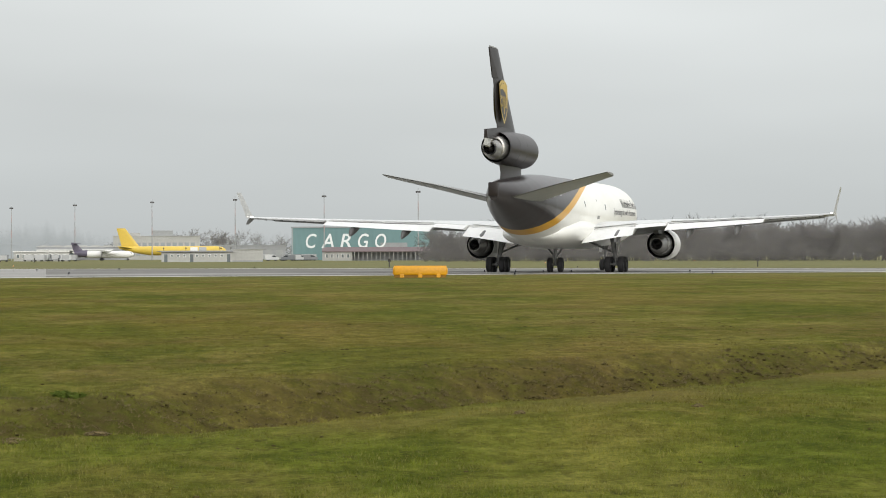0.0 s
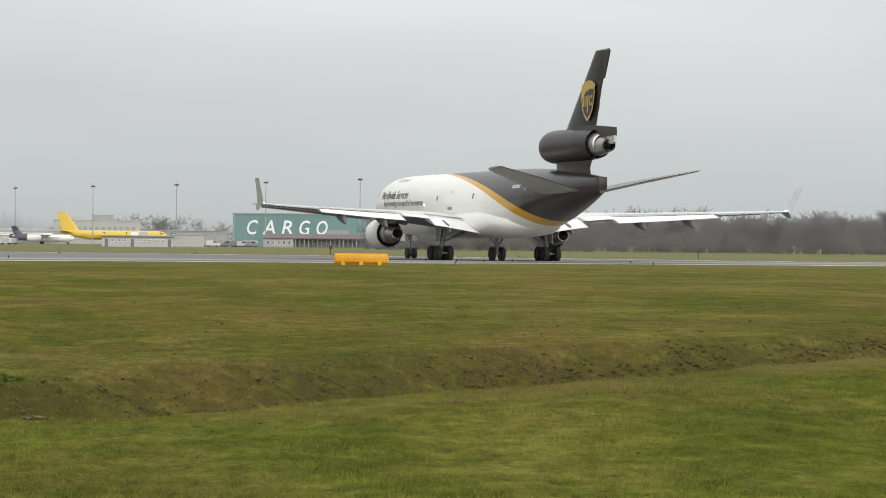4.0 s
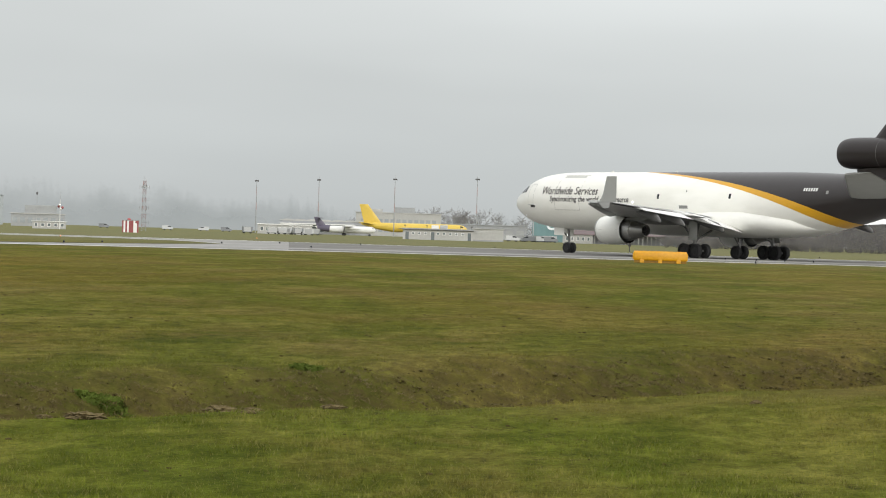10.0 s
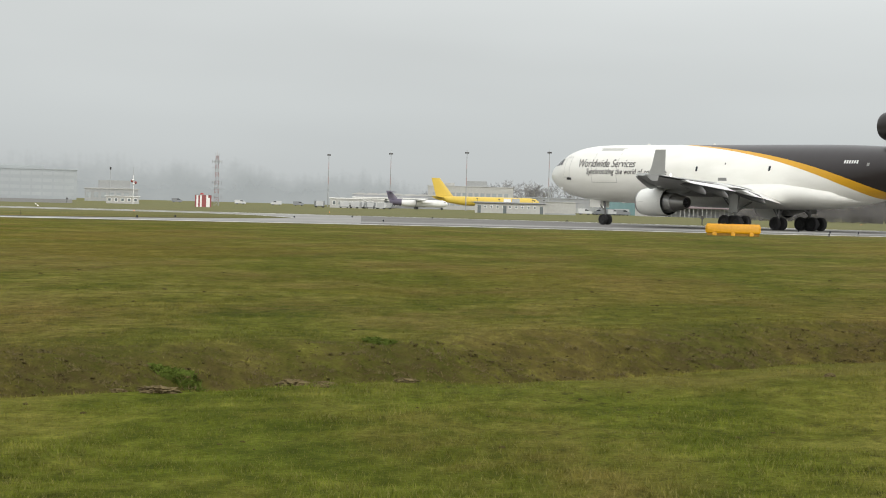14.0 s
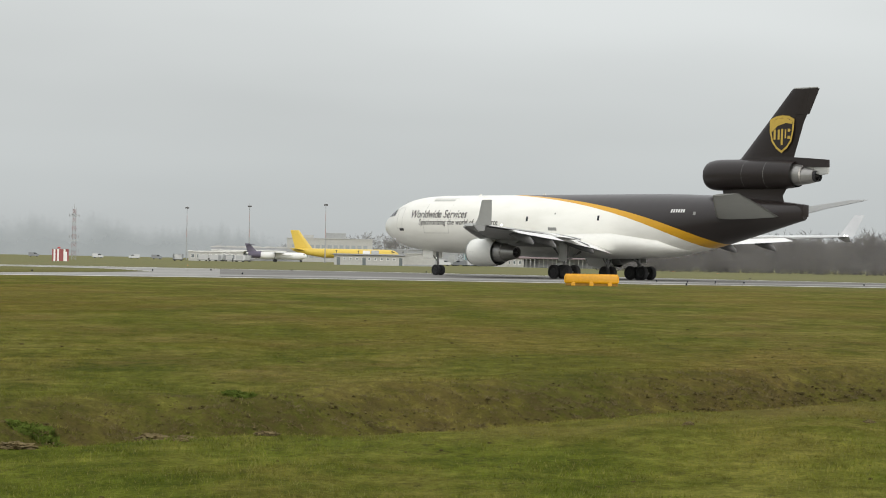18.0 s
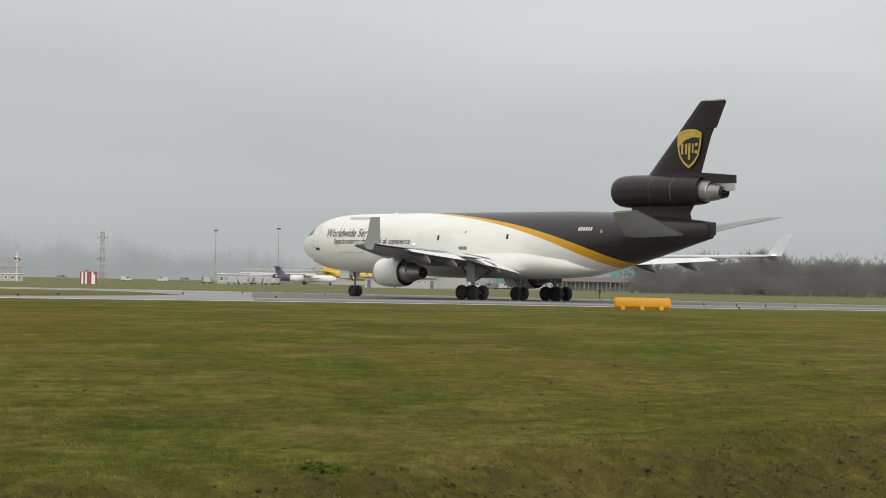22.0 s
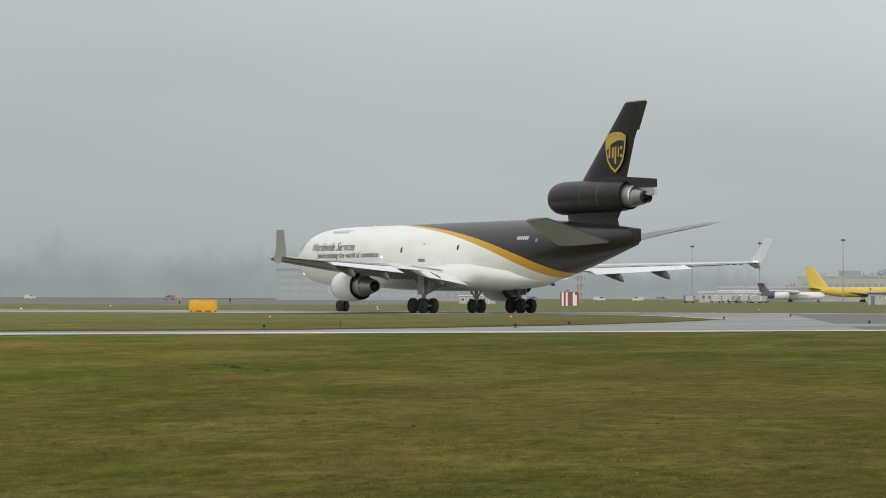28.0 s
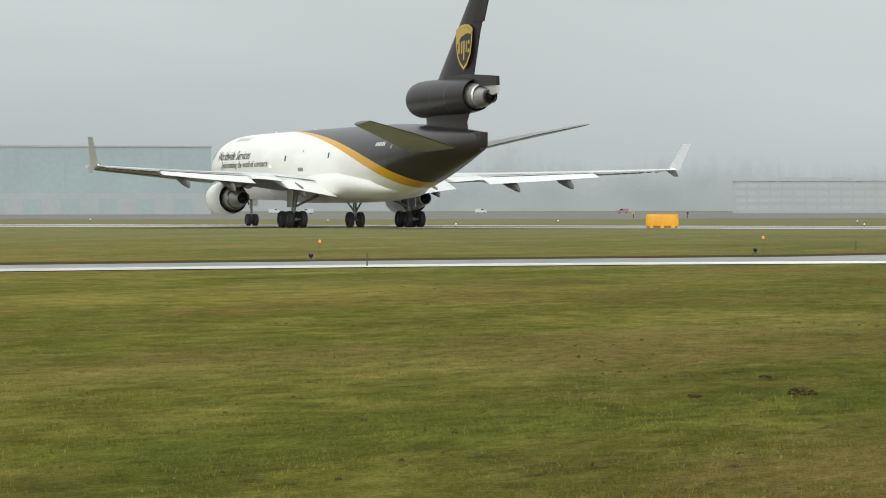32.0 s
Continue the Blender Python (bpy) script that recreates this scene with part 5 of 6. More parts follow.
def building(name, az, d, w, depth, h, wall, roof, label, turn=0.0, lip=0.35):
    s = thing(name, facing(az, d, turn), label, "building", "airport buildings")
    part("wall", block(-w / 2, w / 2, 0, depth, 0, h), wall, s)
    part("roof", block(-w / 2 - 0.3, w / 2 + 0.3, -0.3, depth + 0.3, h, h + lip, 0.05), roof, s)
    return s


# big teal hangar with its lettering
s = building("cargo_hangar", 1.75, 960, 54.5, 60, 12.1, M_TEAL, M_ROOF, "teal metal clad hangar with tall white lettering", 0, 0.5)
for i in range(19):
    part("cladding_rib", block(-27.2 + i * 3.02, -27.05 + i * 3.02, -0.10, 0.0, 0, 12.0), M_TEAL, s)
for k, ch in enumerate("CARGO"):
    x = -22.6 + k * 6.5
    words(ch, 7.6, (lambda x: lambda u, v: Vector((x + u * 4.7, -0.16, 4.6 + v)))(x), M_LETTER, s, "letter", "tall white letter", shear=0.2)
part("door", block(6, 16, -0.14, 0.0, 0, 6.5), M_ROOF, s, "grey sliding door")
part("drain_pipe", block(-27.0, -26.7, -0.3, -0.1, 0, 12), M_GALV, s)

# canopy with white posts in front of it
s = thing("canopy", facing(1.45, 850), "long open canopy with a faded red roof on white posts", "canopy")
part("roof", loft([[(-18.5, -3, 2.9), (18.5, -3, 2.9), (18.5, 0, 4.1), (-18.5, 0, 4.1)], [(-18.5, -3, 3.1), (18.5, -3, 3.1), (17, 0, 4.5), (-17, 0, 4.5)]]), M_REDROOF, s, "faded red sheet roof")
part("roof_back", loft([[(-18.5, 4, 2.9), (18.5, 4, 2.9), (17, 0, 4.1), (-17, 0, 4.1)], [(-18.5, 4, 3.1), (18.5, 4, 3.1), (17, 0, 4.5), (-17, 0, 4.5)]]), M_REDROOF, s)
for i in range(26):
    part("post", block(-18 + i * 1.44, -17.80 + i * 1.44, -2.8, -2.60, 0, 2.95), M_WALL, s)
part("back_wall", block(-18, 18, 3.2, 3.4, 0, 2.9), M_ROOF, s, "shaded grey back wall")
part("office", block(-18.4, -8.5, -2.4, 3.0, 0, 2.85), M_WALL, s, "white cabin under the canopy")
windows(s, row(-17.8, -9, 5, 0.5), 0.9, 2.2, -2.42)

# low dark shed to the left of the hangar
s = building("shed", 4.35, 1120, 33, 20, 6.1, M_ROOF, M_ROOF, "low grey steel shed beside the hangar")
for x0, x1 in row(-16, 16, 7, 0.7):
    part("door", block(x0, x1, -0.1, 0.0, 0, 4.2), M_WALL2, s, "grey roller door")

# white service building on the field side
s = building("service_building", 5.48, 700, 19.2, 8, 2.75, M_WALL, M_ROOF, "low white service building with small windows")
windows(s, row(-9.3, 7.6, 10, 0.45), 1.35, 2.1, 0.0)
for x in (-8.4, -1.4, 8.6):
    part("door", block(x - 0.45, x + 0.45, -0.08, 0.0, 0, 2.1), M_PANE, s, "dark door")
part("vent", block(0.5, 2.6, 2, 4, 3.1, 4.1, 0.1), M_GALV, s, "grey roof vent")
for x in (-9.0, -3.0, 6.2, 9.2):
    pole = part("roof_lamp", rod((x, 0.4, 3.1), (x, 0.4, 3.7), 0.05, n=6), M_DARKMETAL, s, "dark roof lamp on a short pole")
    part("lamp_head", block(x - 0.22, x + 0.22, 0.2, 0.6, 3.65, 3.95, 0.06), M_DARKMETAL, pole)
part("roof_cabin", block(-1.8, 0.2, 2.0, 4.5, 3.1, 4.0, 0.06), M_STRIPEWHITE, s, "white rooftop cabin")
part("gutter", block(-9.7, 9.7, -0.42, -0.30, 2.62, 2.78), M_DARKMETAL, s, "dark gutter")
s = building("annexe", 4.36, 702, 8.4, 8, 3.35, M_WALL, M_WALL, "plain white annexe without windows", 0, 0.15)
part("plinth", block(-4.25, 4.25, -0.06, 0.0, 0, 0.4), M_WALL2, s)

# long office block behind
s = building("office_block", 6.37, 1260, 42, 16, 11.3, M_WALL, M_WALL, "grey two-storey office block with a raised centre")
for z in (2.0, 6.2):
    windows(s, row(-19, 19, 13, 0.72), z, z + 2.2, 0.0, M_PALEPANE)
part("penthouse", block(-2, 8, 2, 12, 11.6, 14.3, 0.1), M_WALL2, s, "raised rooftop storey")
part("plant_room", block(-13, -8, 3, 9, 11.6, 13.2, 0.1), M_WALL, s)

# terminal sheds at the left end of the apron
s = building("terminal", 8.9, 900, 19, 18, 3.2, M_WALL, M_STRIPEWHITE, "low white terminal shed")
windows(s, row(-9, 9, 9, 0.6), 1.0, 2.4, 0.0)
s = building("terminal_hall", 8.0, 1200, 42, 20, 6.0, M_ROOF, M_WALL, "long pale hall with a light roof")
part("canopy_roof", block(-21, 14, -6, 0, 4.4, 4.9, 0.05), M_STRIPEWHITE, s, "light canopy roof")
windows(s, row(-20, 20, 12, 0.7), 1.0, 3.6, 0.0)
for k in range(7):
    x0 = -20.5 + k * 5.9
    part("arched_roof", loft([[(x0 + 2.9 - 2.8 * math.cos(t), y, 6.3 + 0.55 * math.sin(t)) for t in [math.pi * i / 10 for i in range(11)]] for y in (0.0, 19.0)]), M_WALL, s, "pale arched roof bay", 40)
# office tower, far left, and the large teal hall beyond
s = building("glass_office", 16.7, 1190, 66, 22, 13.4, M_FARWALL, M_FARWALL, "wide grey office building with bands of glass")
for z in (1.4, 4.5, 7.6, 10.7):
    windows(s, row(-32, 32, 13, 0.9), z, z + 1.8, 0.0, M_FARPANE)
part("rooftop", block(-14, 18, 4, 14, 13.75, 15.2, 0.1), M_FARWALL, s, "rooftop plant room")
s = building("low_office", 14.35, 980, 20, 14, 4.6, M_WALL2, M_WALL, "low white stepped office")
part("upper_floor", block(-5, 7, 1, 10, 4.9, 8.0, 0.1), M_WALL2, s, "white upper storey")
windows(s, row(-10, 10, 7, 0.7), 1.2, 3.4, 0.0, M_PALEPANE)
s = building("teal_hall", 34.07, 941, 178, 60, 22.0, M_PALETEAL, M_WALL2, "very large hall clad in haze-paled teal sheets", -0.07, 0.6)
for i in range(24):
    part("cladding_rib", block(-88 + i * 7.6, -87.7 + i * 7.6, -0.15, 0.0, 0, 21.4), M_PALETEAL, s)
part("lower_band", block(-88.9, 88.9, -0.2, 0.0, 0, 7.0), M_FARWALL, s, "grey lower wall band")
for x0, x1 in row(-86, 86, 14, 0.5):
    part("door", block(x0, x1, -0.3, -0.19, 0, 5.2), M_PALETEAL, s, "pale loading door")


# lattice tower, striped hut, radar reflector
def lattice(az, d, h, w):
    s = thing("lattice_tower", facing(az, d), "slender red and white lattice radio tower", "tower")
    n = 12
    for i in range(n):
        z0, z1 = h * 0.9 * i / n, h * 0.9 * (i + 1) / n
        a0, a1 = w * (1 - 0.45 * i / n), w * (1 - 0.45 * (i + 1) / n)
        bm = bmesh.new()
        c = [(-1, -1), (1, -1), (1, 1), (-1, 1)]
        for k in range(4):
            p, q = c[k], c[(k + 1) % 4]
            rod((p[0] * a0, p[1] * a0, z0), (p[0] * a1, p[1] * a1, z1), 0.06, n=5, bm=bm)
            rod((p[0] * a0, p[1] * a0, z0), (q[0] * a1, q[1] * a1, z1), 0.035, n=4, bm=bm)
            rod((q[0] * a0, q[1] * a0, z0), (p[0] * a1, p[1] * a1, z1), 0.035, n=4, bm=bm)
            rod((p[0] * a1, p[1] * a1, z1), (q[0] * a1, q[1] * a1, z1), 0.04, n=4, bm=bm)
        part("lattice_section", bm, M_DULLRED if i % 2 else M_WALL2, s)
    for z in (h * 0.80, h * 0.34):
        part("platform", block(-w * 1.5, w * 1.5, -w * 1.5, w * 1.5, z, z + 0.12), M_GALV, s)
    for z in (0.16, 0.42, 0.80):
        for k in range(6):
            c, q = math.cos(k * 1.047), math.sin(k * 1.047)
            arm = part("antenna_arm", rod((0, 0, h * z), (2.0 * w * c, 2.0 * w * q, h * z), 0.035, n=4), M_GALV, s)
            part("antenna_panel", block(2.0 * w * c - 0.09, 2.0 * w * c + 0.09, 2.0 * w * q - 0.06, 2.0 * w * q + 0.06, h * z - 0.45, h * z + 0.45, 0.02), M_ROOF, arm)
    for x in (-0.7, 0.0, 0.7):
        part("aerial", rod((x * w, 0, h * 0.8), (x * w, 0, h * (1.0 if x == 0 else 0.95)), 0.05, n=6), M_GALV, s)
    for k in range(4):
        part("side_aerial", rod((-w * 2.2 if k % 2 else w * 2.2, 0, h * (0.3 + 0.13 * k)), (0, 0, h * (0.3 + 0.13 * k)), 0.05, n=5), M_GALV, s)


lattice(12.03, 690, 14.8, 0.62)
s = thing("striped_hut", facing(12.32, 532), "small red and white striped equipment hut", "hut")
part("wall", block(-1.68, 1.68, 0, 2.4, 0, 2.45), M_STRIPEWHITE, s)
for i, (x0, x1) in enumerate(((-1.69, -1.40), (-1.02, -0.66), (-0.30, 0.62), (1.02, 1.69))):
    part("stripe", block(x0, x1, -0.02, 0.0, 0, 2.45), M_MAROON, s, "dark red painted stripe")
part("door", block(0.95, 1.35, -0.03, 0.0, 0, 1.9), M_STRIPEWHITE, s)
part("roof", block(-1.8, 1.8, -0.1, 2.5, 2.45, 2.58, 0.03), M_ROOF, s)
part("roof_unit", lathe([(0, 0.02), (0, 0.4), (0.25, 0.3), (0.35, 0.02)], (-0.3, 1, 2.58), "z", 14), M_RED, s, "round red roof unit", 40)
s = building("reflector_house", 14.1, 640, 8.2, 5, 1.75, M_WALL, M_STRIPEWHITE, "low white equipment building", 0, 0.15)
windows(s, row(-4, 4, 5, 0.55), 0.5, 1.4, 0.0)
s = thing("reflector_mast", facing(13.87, 636), "thin white mast with red and white spherical markers", "mast")
part("pole", rod((0, 0, 0), (0, 0, 7.2), 0.10, 0.06, 8), M_STRIPEWHITE, s)
for k, (x, z) in enumerate(((-0.35, 5.6), (0.15, 5.0), (0.55, 5.3), (-0.1, 5.9))):
    part("marker_ball", lathe([(-0.34, 0.02), (-0.24, 0.24), (0, 0.34), (0.24, 0.24), (0.34, 0.02)], (x, -0.1 * k, z), "z", 14), M_MAROON if k % 2 == 0 else M_STRIPEWHITE, s, "", 40)
part("rod", rod((0, 0, 7.2), (0, 0, 9.0), 0.04, n=6), M_GALV, s)
s = thing("radio_mast", facing(14.38, 760), "thin dark steel radio mast", "mast")
part("pole", rod((0, 0, 0), (0, 0, 10.6), 0.09, 0.05, 8), M_GALV, s)
part("drum", lathe([(9.6, 0.05), (9.7, 0.26), (10.3, 0.26), (10.4, 0.05)], (0, 0, 0), "z", 12), M_DARKMETAL, s, "dark drum aerial")
for az, d in ((9.05, 690), (18.95, 540), (19.94, 545), (15.32, 600), (8.52, 780), (-7.0, 330), (1.2, 330)):
    s = thing("marker_post", facing(az, d), "short dark marker post on the field", "post", "marker posts")
    part("post", rod((0, 0, 0), (0, 0, 0.8), 0.07, n=8), M_DARKMETAL, s)
    part("board", block(-0.18, 0.18, -0.03, 0.03, 0.7, 1.15, 0.02), M_YELLOW if int(d) % 2 else M_DARKMETAL, s)


# parked airliners
def parked_jet(name, m, length, r, z, paints, label, tail_h, prop=False):
    """Nose towards +x."""
    body, tail, wingm = paints
    s = thing(name, m, label, "aircraft", "parked aircraft")
    h = length
    prof = [(0.0, 0.02, 0), (0.012, 0.45, -0.05), (0.04, 0.78, 0), (0.09, 1, 0), (0.70, 1, 0), (0.85, 0.72, 0.25), (0.95, 0.4, 0.5), (1.0, 0.12, 0.65)]
    rings = [[(h / 2 - u * h, k * r * math.cos(t), z + dz * r + k * r * math.sin(t)) for t in [2 * math.pi * i / 24 for i in range(24)]] for u, k, dz in prof]
    part("fuselage", loft(rings), body, s, "", 40)
    span = length * 0.40
    zw = z - r * 0.6 if not prop else z + r * 0.9
    for q in (1, -1):
        rr = [[(h / 2 - x, q * y, zz) for x, y, zz in foil(xa, xb, y, za, th, 6)] for xa, xb, y, za, th in ((h * 0.36, h * 0.54, r * 0.5, zw, r * 0.6), (h * (0.52 if not prop else 0.40), h * (0.57 if not prop else 0.47), span, zw + (0.9 if not prop else 0), 0.2))]
        part("wing", loft(rr), wingm, s, "", 40)
        rr = [[(h / 2 - x, q * y, zz) for x, y, zz in foil(xa, xb, y, za, 0.3, 6)] for xa, xb, y, za in ((h * 0.86, h * 0.96, r * 0.2, z + r * 0.5 if not prop else tail_h - 0.4), (h * 0.93, h * 0.99, span * 0.38, z + r * 0.9 if not prop else tail_h - 0.3))]
        part("tailplane", loft(rr), tail, s, "", 40)
        e = part("engine", lathe([(0, r * 0.45), (0.2, r * 0.55), (2.5, r * 0.55), (4.4, r * 0.35)] if not prop else [(0, 0.1), (0.5, 0.45), (3, 0.5), (4.5, 0.2)], (h / 2 - h * 0.42, q * span * 0.36, zw - r * 0.6), "x", 18, True), wingm, s, "", 40)
        if not prop:
            e.matrix_basis = Matrix.Identity(4)
        part("main_wheel", lathe([(-0.3, 0.1), (-0.3, 0.55), (0.3, 0.55), (0.3, 0.1)], (h / 2 - h * 0.52, q * r * 1.5, 0.55), "y", 14), M_TYRE, s)
        part("gear_leg", rod((h / 2 - h * 0.52, q * r * 1.5, 0.55), (h / 2 - h * 0.5, q * r * 1.2, zw), 0.16, n=8), M_STRUT, s)
    part("nose_wheel", lathe([(-0.25, 0.1), (-0.25, 0.45), (0.25, 0.45), (0.25, 0.1)], (h / 2 - h * 0.1, 0, 0.45), "y", 14), M_TYRE, s)
    part("nose_leg", rod((h / 2 - h * 0.1, 0, 0.45), (h / 2 - h * 0.1, 0, z - r * 0.8), 0.12, n=8), M_STRUT, s)
    rr = [[(h / 2 - x, q, zz) for x, _, q in foil(xa, xb, 0, 0, th, 6)] for xa, xb, zz, th in ((h * 0.80, h * 0.97, z + r * 0.7, 0.5), (h * 0.94, h * 1.02, tail_h, 0.25))]
    part("fin", loft(rr), tail, s, "", 40)
    part("cockpit_window", block(h / 2 - h * 0.055, h / 2 - h * 0.035, -r * 0.72, r * 0.72, z + r * 0.25, z + r * 0.55), M_GLASS, s, "dark cockpit panes")
    return s


p = polar(6.02, 1060)
parked_jet("parked_airliner", pose(p.x, p.y, 0, 0, 0, 6 - 12), 45.0, 1.9, 3.9, (M_CARGOYELLOW, M_CARGOYELLOW, M_GREYPAINT), "bright yellow parked cargo airliner", 13.2)
p = polar(7.55, 1000)
j = parked_jet("parked_turboprop", pose(p.x, p.y, 0, 0, 0, 7.5 - 8), 24.0, 1.35, 2.4, (M_STRIPEWHITE, M_PURPLE, M_STRIPEWHITE), "white parked propeller freighter with a dark purple tail", 7.0, True)
part("tail_band", lathe([(-6.0, 1.37), (-9.0, 1.30), (-11.0, 0.85)], (0, 0, 2.75), "x", 20), M_PURPLE, j, "dark purple rear body", 40)


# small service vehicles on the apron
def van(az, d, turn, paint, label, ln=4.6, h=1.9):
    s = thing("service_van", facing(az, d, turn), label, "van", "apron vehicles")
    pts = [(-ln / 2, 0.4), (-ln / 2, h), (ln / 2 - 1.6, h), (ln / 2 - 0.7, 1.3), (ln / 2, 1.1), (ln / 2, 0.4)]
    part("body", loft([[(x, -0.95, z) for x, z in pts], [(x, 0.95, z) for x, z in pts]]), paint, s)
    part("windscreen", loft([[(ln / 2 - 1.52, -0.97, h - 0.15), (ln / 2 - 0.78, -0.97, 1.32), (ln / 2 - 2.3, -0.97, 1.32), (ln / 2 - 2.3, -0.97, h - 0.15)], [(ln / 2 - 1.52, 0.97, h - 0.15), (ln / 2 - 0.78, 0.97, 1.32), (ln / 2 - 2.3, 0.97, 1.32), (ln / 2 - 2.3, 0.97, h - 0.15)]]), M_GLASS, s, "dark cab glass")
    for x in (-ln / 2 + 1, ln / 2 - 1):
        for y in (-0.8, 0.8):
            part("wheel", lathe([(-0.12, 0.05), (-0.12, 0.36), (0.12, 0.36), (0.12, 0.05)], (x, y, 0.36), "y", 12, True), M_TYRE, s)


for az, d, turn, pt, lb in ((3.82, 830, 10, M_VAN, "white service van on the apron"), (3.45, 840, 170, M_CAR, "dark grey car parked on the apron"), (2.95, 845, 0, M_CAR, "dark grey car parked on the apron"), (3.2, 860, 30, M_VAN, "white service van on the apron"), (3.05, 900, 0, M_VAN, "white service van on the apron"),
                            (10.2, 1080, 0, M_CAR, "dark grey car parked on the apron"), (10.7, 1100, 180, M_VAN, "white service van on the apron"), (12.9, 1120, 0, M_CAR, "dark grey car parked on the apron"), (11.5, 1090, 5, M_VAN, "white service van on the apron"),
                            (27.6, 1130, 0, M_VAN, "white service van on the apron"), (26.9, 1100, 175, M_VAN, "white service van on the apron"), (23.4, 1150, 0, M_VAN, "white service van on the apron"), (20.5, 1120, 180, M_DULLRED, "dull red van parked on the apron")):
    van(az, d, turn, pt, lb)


def container(az, d, turn, paint, label, ln=3.2, h=1.7):
    """An air cargo box on a low trolley."""
    s = thing("cargo_container", facing(az, d, turn), label, "container", "cargo containers")
    part("body", loft([[(-ln / 2, y, 0.5), (ln / 2 - 0.4, y, 0.5), (ln / 2, y, 1.0), (ln / 2, y, 0.5 + h), (-ln / 2, y, 0.5 + h)] for y in (-0.8, 0.8)]), paint, s)
    part("door", block(-ln / 2 + 0.25, ln / 2 - 0.6, -0.84, -0.79, 0.62, 0.38 + h), M_GALV, s, "grey roller door")
    part("trolley", block(-ln / 2 - 0.1, ln / 2 + 0.1, -0.85, 0.85, 0.36, 0.49), M_DARKMETAL, s)
    part("tow_bar", rod((ln / 2, 0, 0.42), (ln / 2 + 1.1, 0, 0.3), 0.05, n=6), M_DARKMETAL, s)
    for x in (-ln / 2 + 0.5, ln / 2 - 0.5):
        for y in (-0.7, 0.7):
            part("wheel", lathe([(-0.08, 0.03), (-0.08, 0.2), (0.08, 0.2), (0.08, 0.03)], (x, y, 0.2), "y", 10, True), M_TYRE, s)


crates = random.Random(12)
for i in range(20):
    near_hall = i < 9
    az, d = (crates.uniform(8.1, 9.9), crates.uniform(830, 880)) if near_hall else (crates.uniform(2.9, 4.0), crates.uniform(860, 930))
    paint, tone = ((M_GALV, "bare metal"), (M_VAN, "white"), (M_CAR, "dark grey"))[i % 3]
    container(az, d, crates.uniform(-20, 20), paint, tone + " cargo container on a trolley on the apron")


def boarding_stairs(az, d, turn, reach):
    s = thing("boarding_stairs", facing(az, d, turn), "white mobile boarding stairs parked on the apron", "stairs")
    part("chassis", block(-3.0, 2.2, -0.9, 0.9, 0.4, 0.9, 0.05), M_VAN, s)
    part("cab", block(2.2, 3.6, -0.9, 0.9, 0.4, 2.0, 0.15), M_VAN, s)
    for k in range(12):
        x, z = 2.0 - k * 0.42, 0.9 + k * reach / 12
        part("step", block(x - 0.3, x + 0.12, -0.7, 0.7, z, z + 0.06), M_GALV, s)
    for y in (-0.75, 0.75):
        part("handrail", rod((2.0, y, 1.9), (-3.0, y, 1.9 + reach), 0.04, n=6), M_STRIPEWHITE, s)
        part("stringer", rod((2.0, y, 0.9), (-3.0, y, 0.9 + reach), 0.09, n=6), M_STRIPEWHITE, s)
        for x in (-2.2, 2.7):
            part("wheel", lathe([(-0.12, 0.05), (-0.12, 0.36), (0.12, 0.36), (0.12, 0.05)], (x, y, 0.36), "y", 12, True), M_TYRE, s)


boarding_stairs(5.05, 1040, 160, 2.6)
boarding_stairs(8.6, 880, 20, 2.2)


# ---------- trees ----------
def bare_tree(seed, h, fine, twigs):
    """Triangles of a leafless tree: trunk, limbs and a haze of fine twigs."""
    rg = random.Random(seed)
    vs, fs = [], []
    def limb(a, b, r0, r1, flat):
        ax = (b - a).normalized()
        u = ax.orthogonal().normalized()
        v = ax.cross(u)
        k = len(vs)
        if flat:
            t = rg.uniform(0, 3.14)
            w = (u * math.cos(t) + v * math.sin(t)) * r0
            vs.extend((a - w, a + w, b))
            fs.append((k, k + 1, k + 2))
            return
        for p, r in ((a, r0), (b, r1)):
            for i in range(3):
                t = 2.094 * i
                vs.append(p + (u * math.cos(t) + v * math.sin(t)) * r)
        for i in range(3):
            j = (i + 1) % 3
            fs.append((k + i, k + j, k + 3 + j))
            fs.append((k + i, k + 3 + j, k + 3 + i))
    def grow(a, way, ln, r, level):
        b = a + way * ln
        limb(a, b, r, r * 0.62, level < 2)
        if level == 0:
            return
        for i in range((0, twigs, 5, 4, 5)[level]):
            t = rg.uniform(0.2 if level == 4 else 0.35, 1.0)
            w = (way + Vector((rg.gauss(0, 0.6), rg.gauss(0, 0.6), rg.gauss(0.10, 0.35)))).normalized()
            grow(a + (b - a) * t, w, ln * rg.uniform(0.5, 0.78), max(fine, r * 0.5), level - 1)
    grow(Vector((0, 0, -0.02)), Vector((rg.gauss(0, 0.04), rg.gauss(0, 0.04), 1)).normalized(), h * 0.36, h * 0.016, 4)
    return np.array([tuple(v) for v in vs]), np.array(fs)


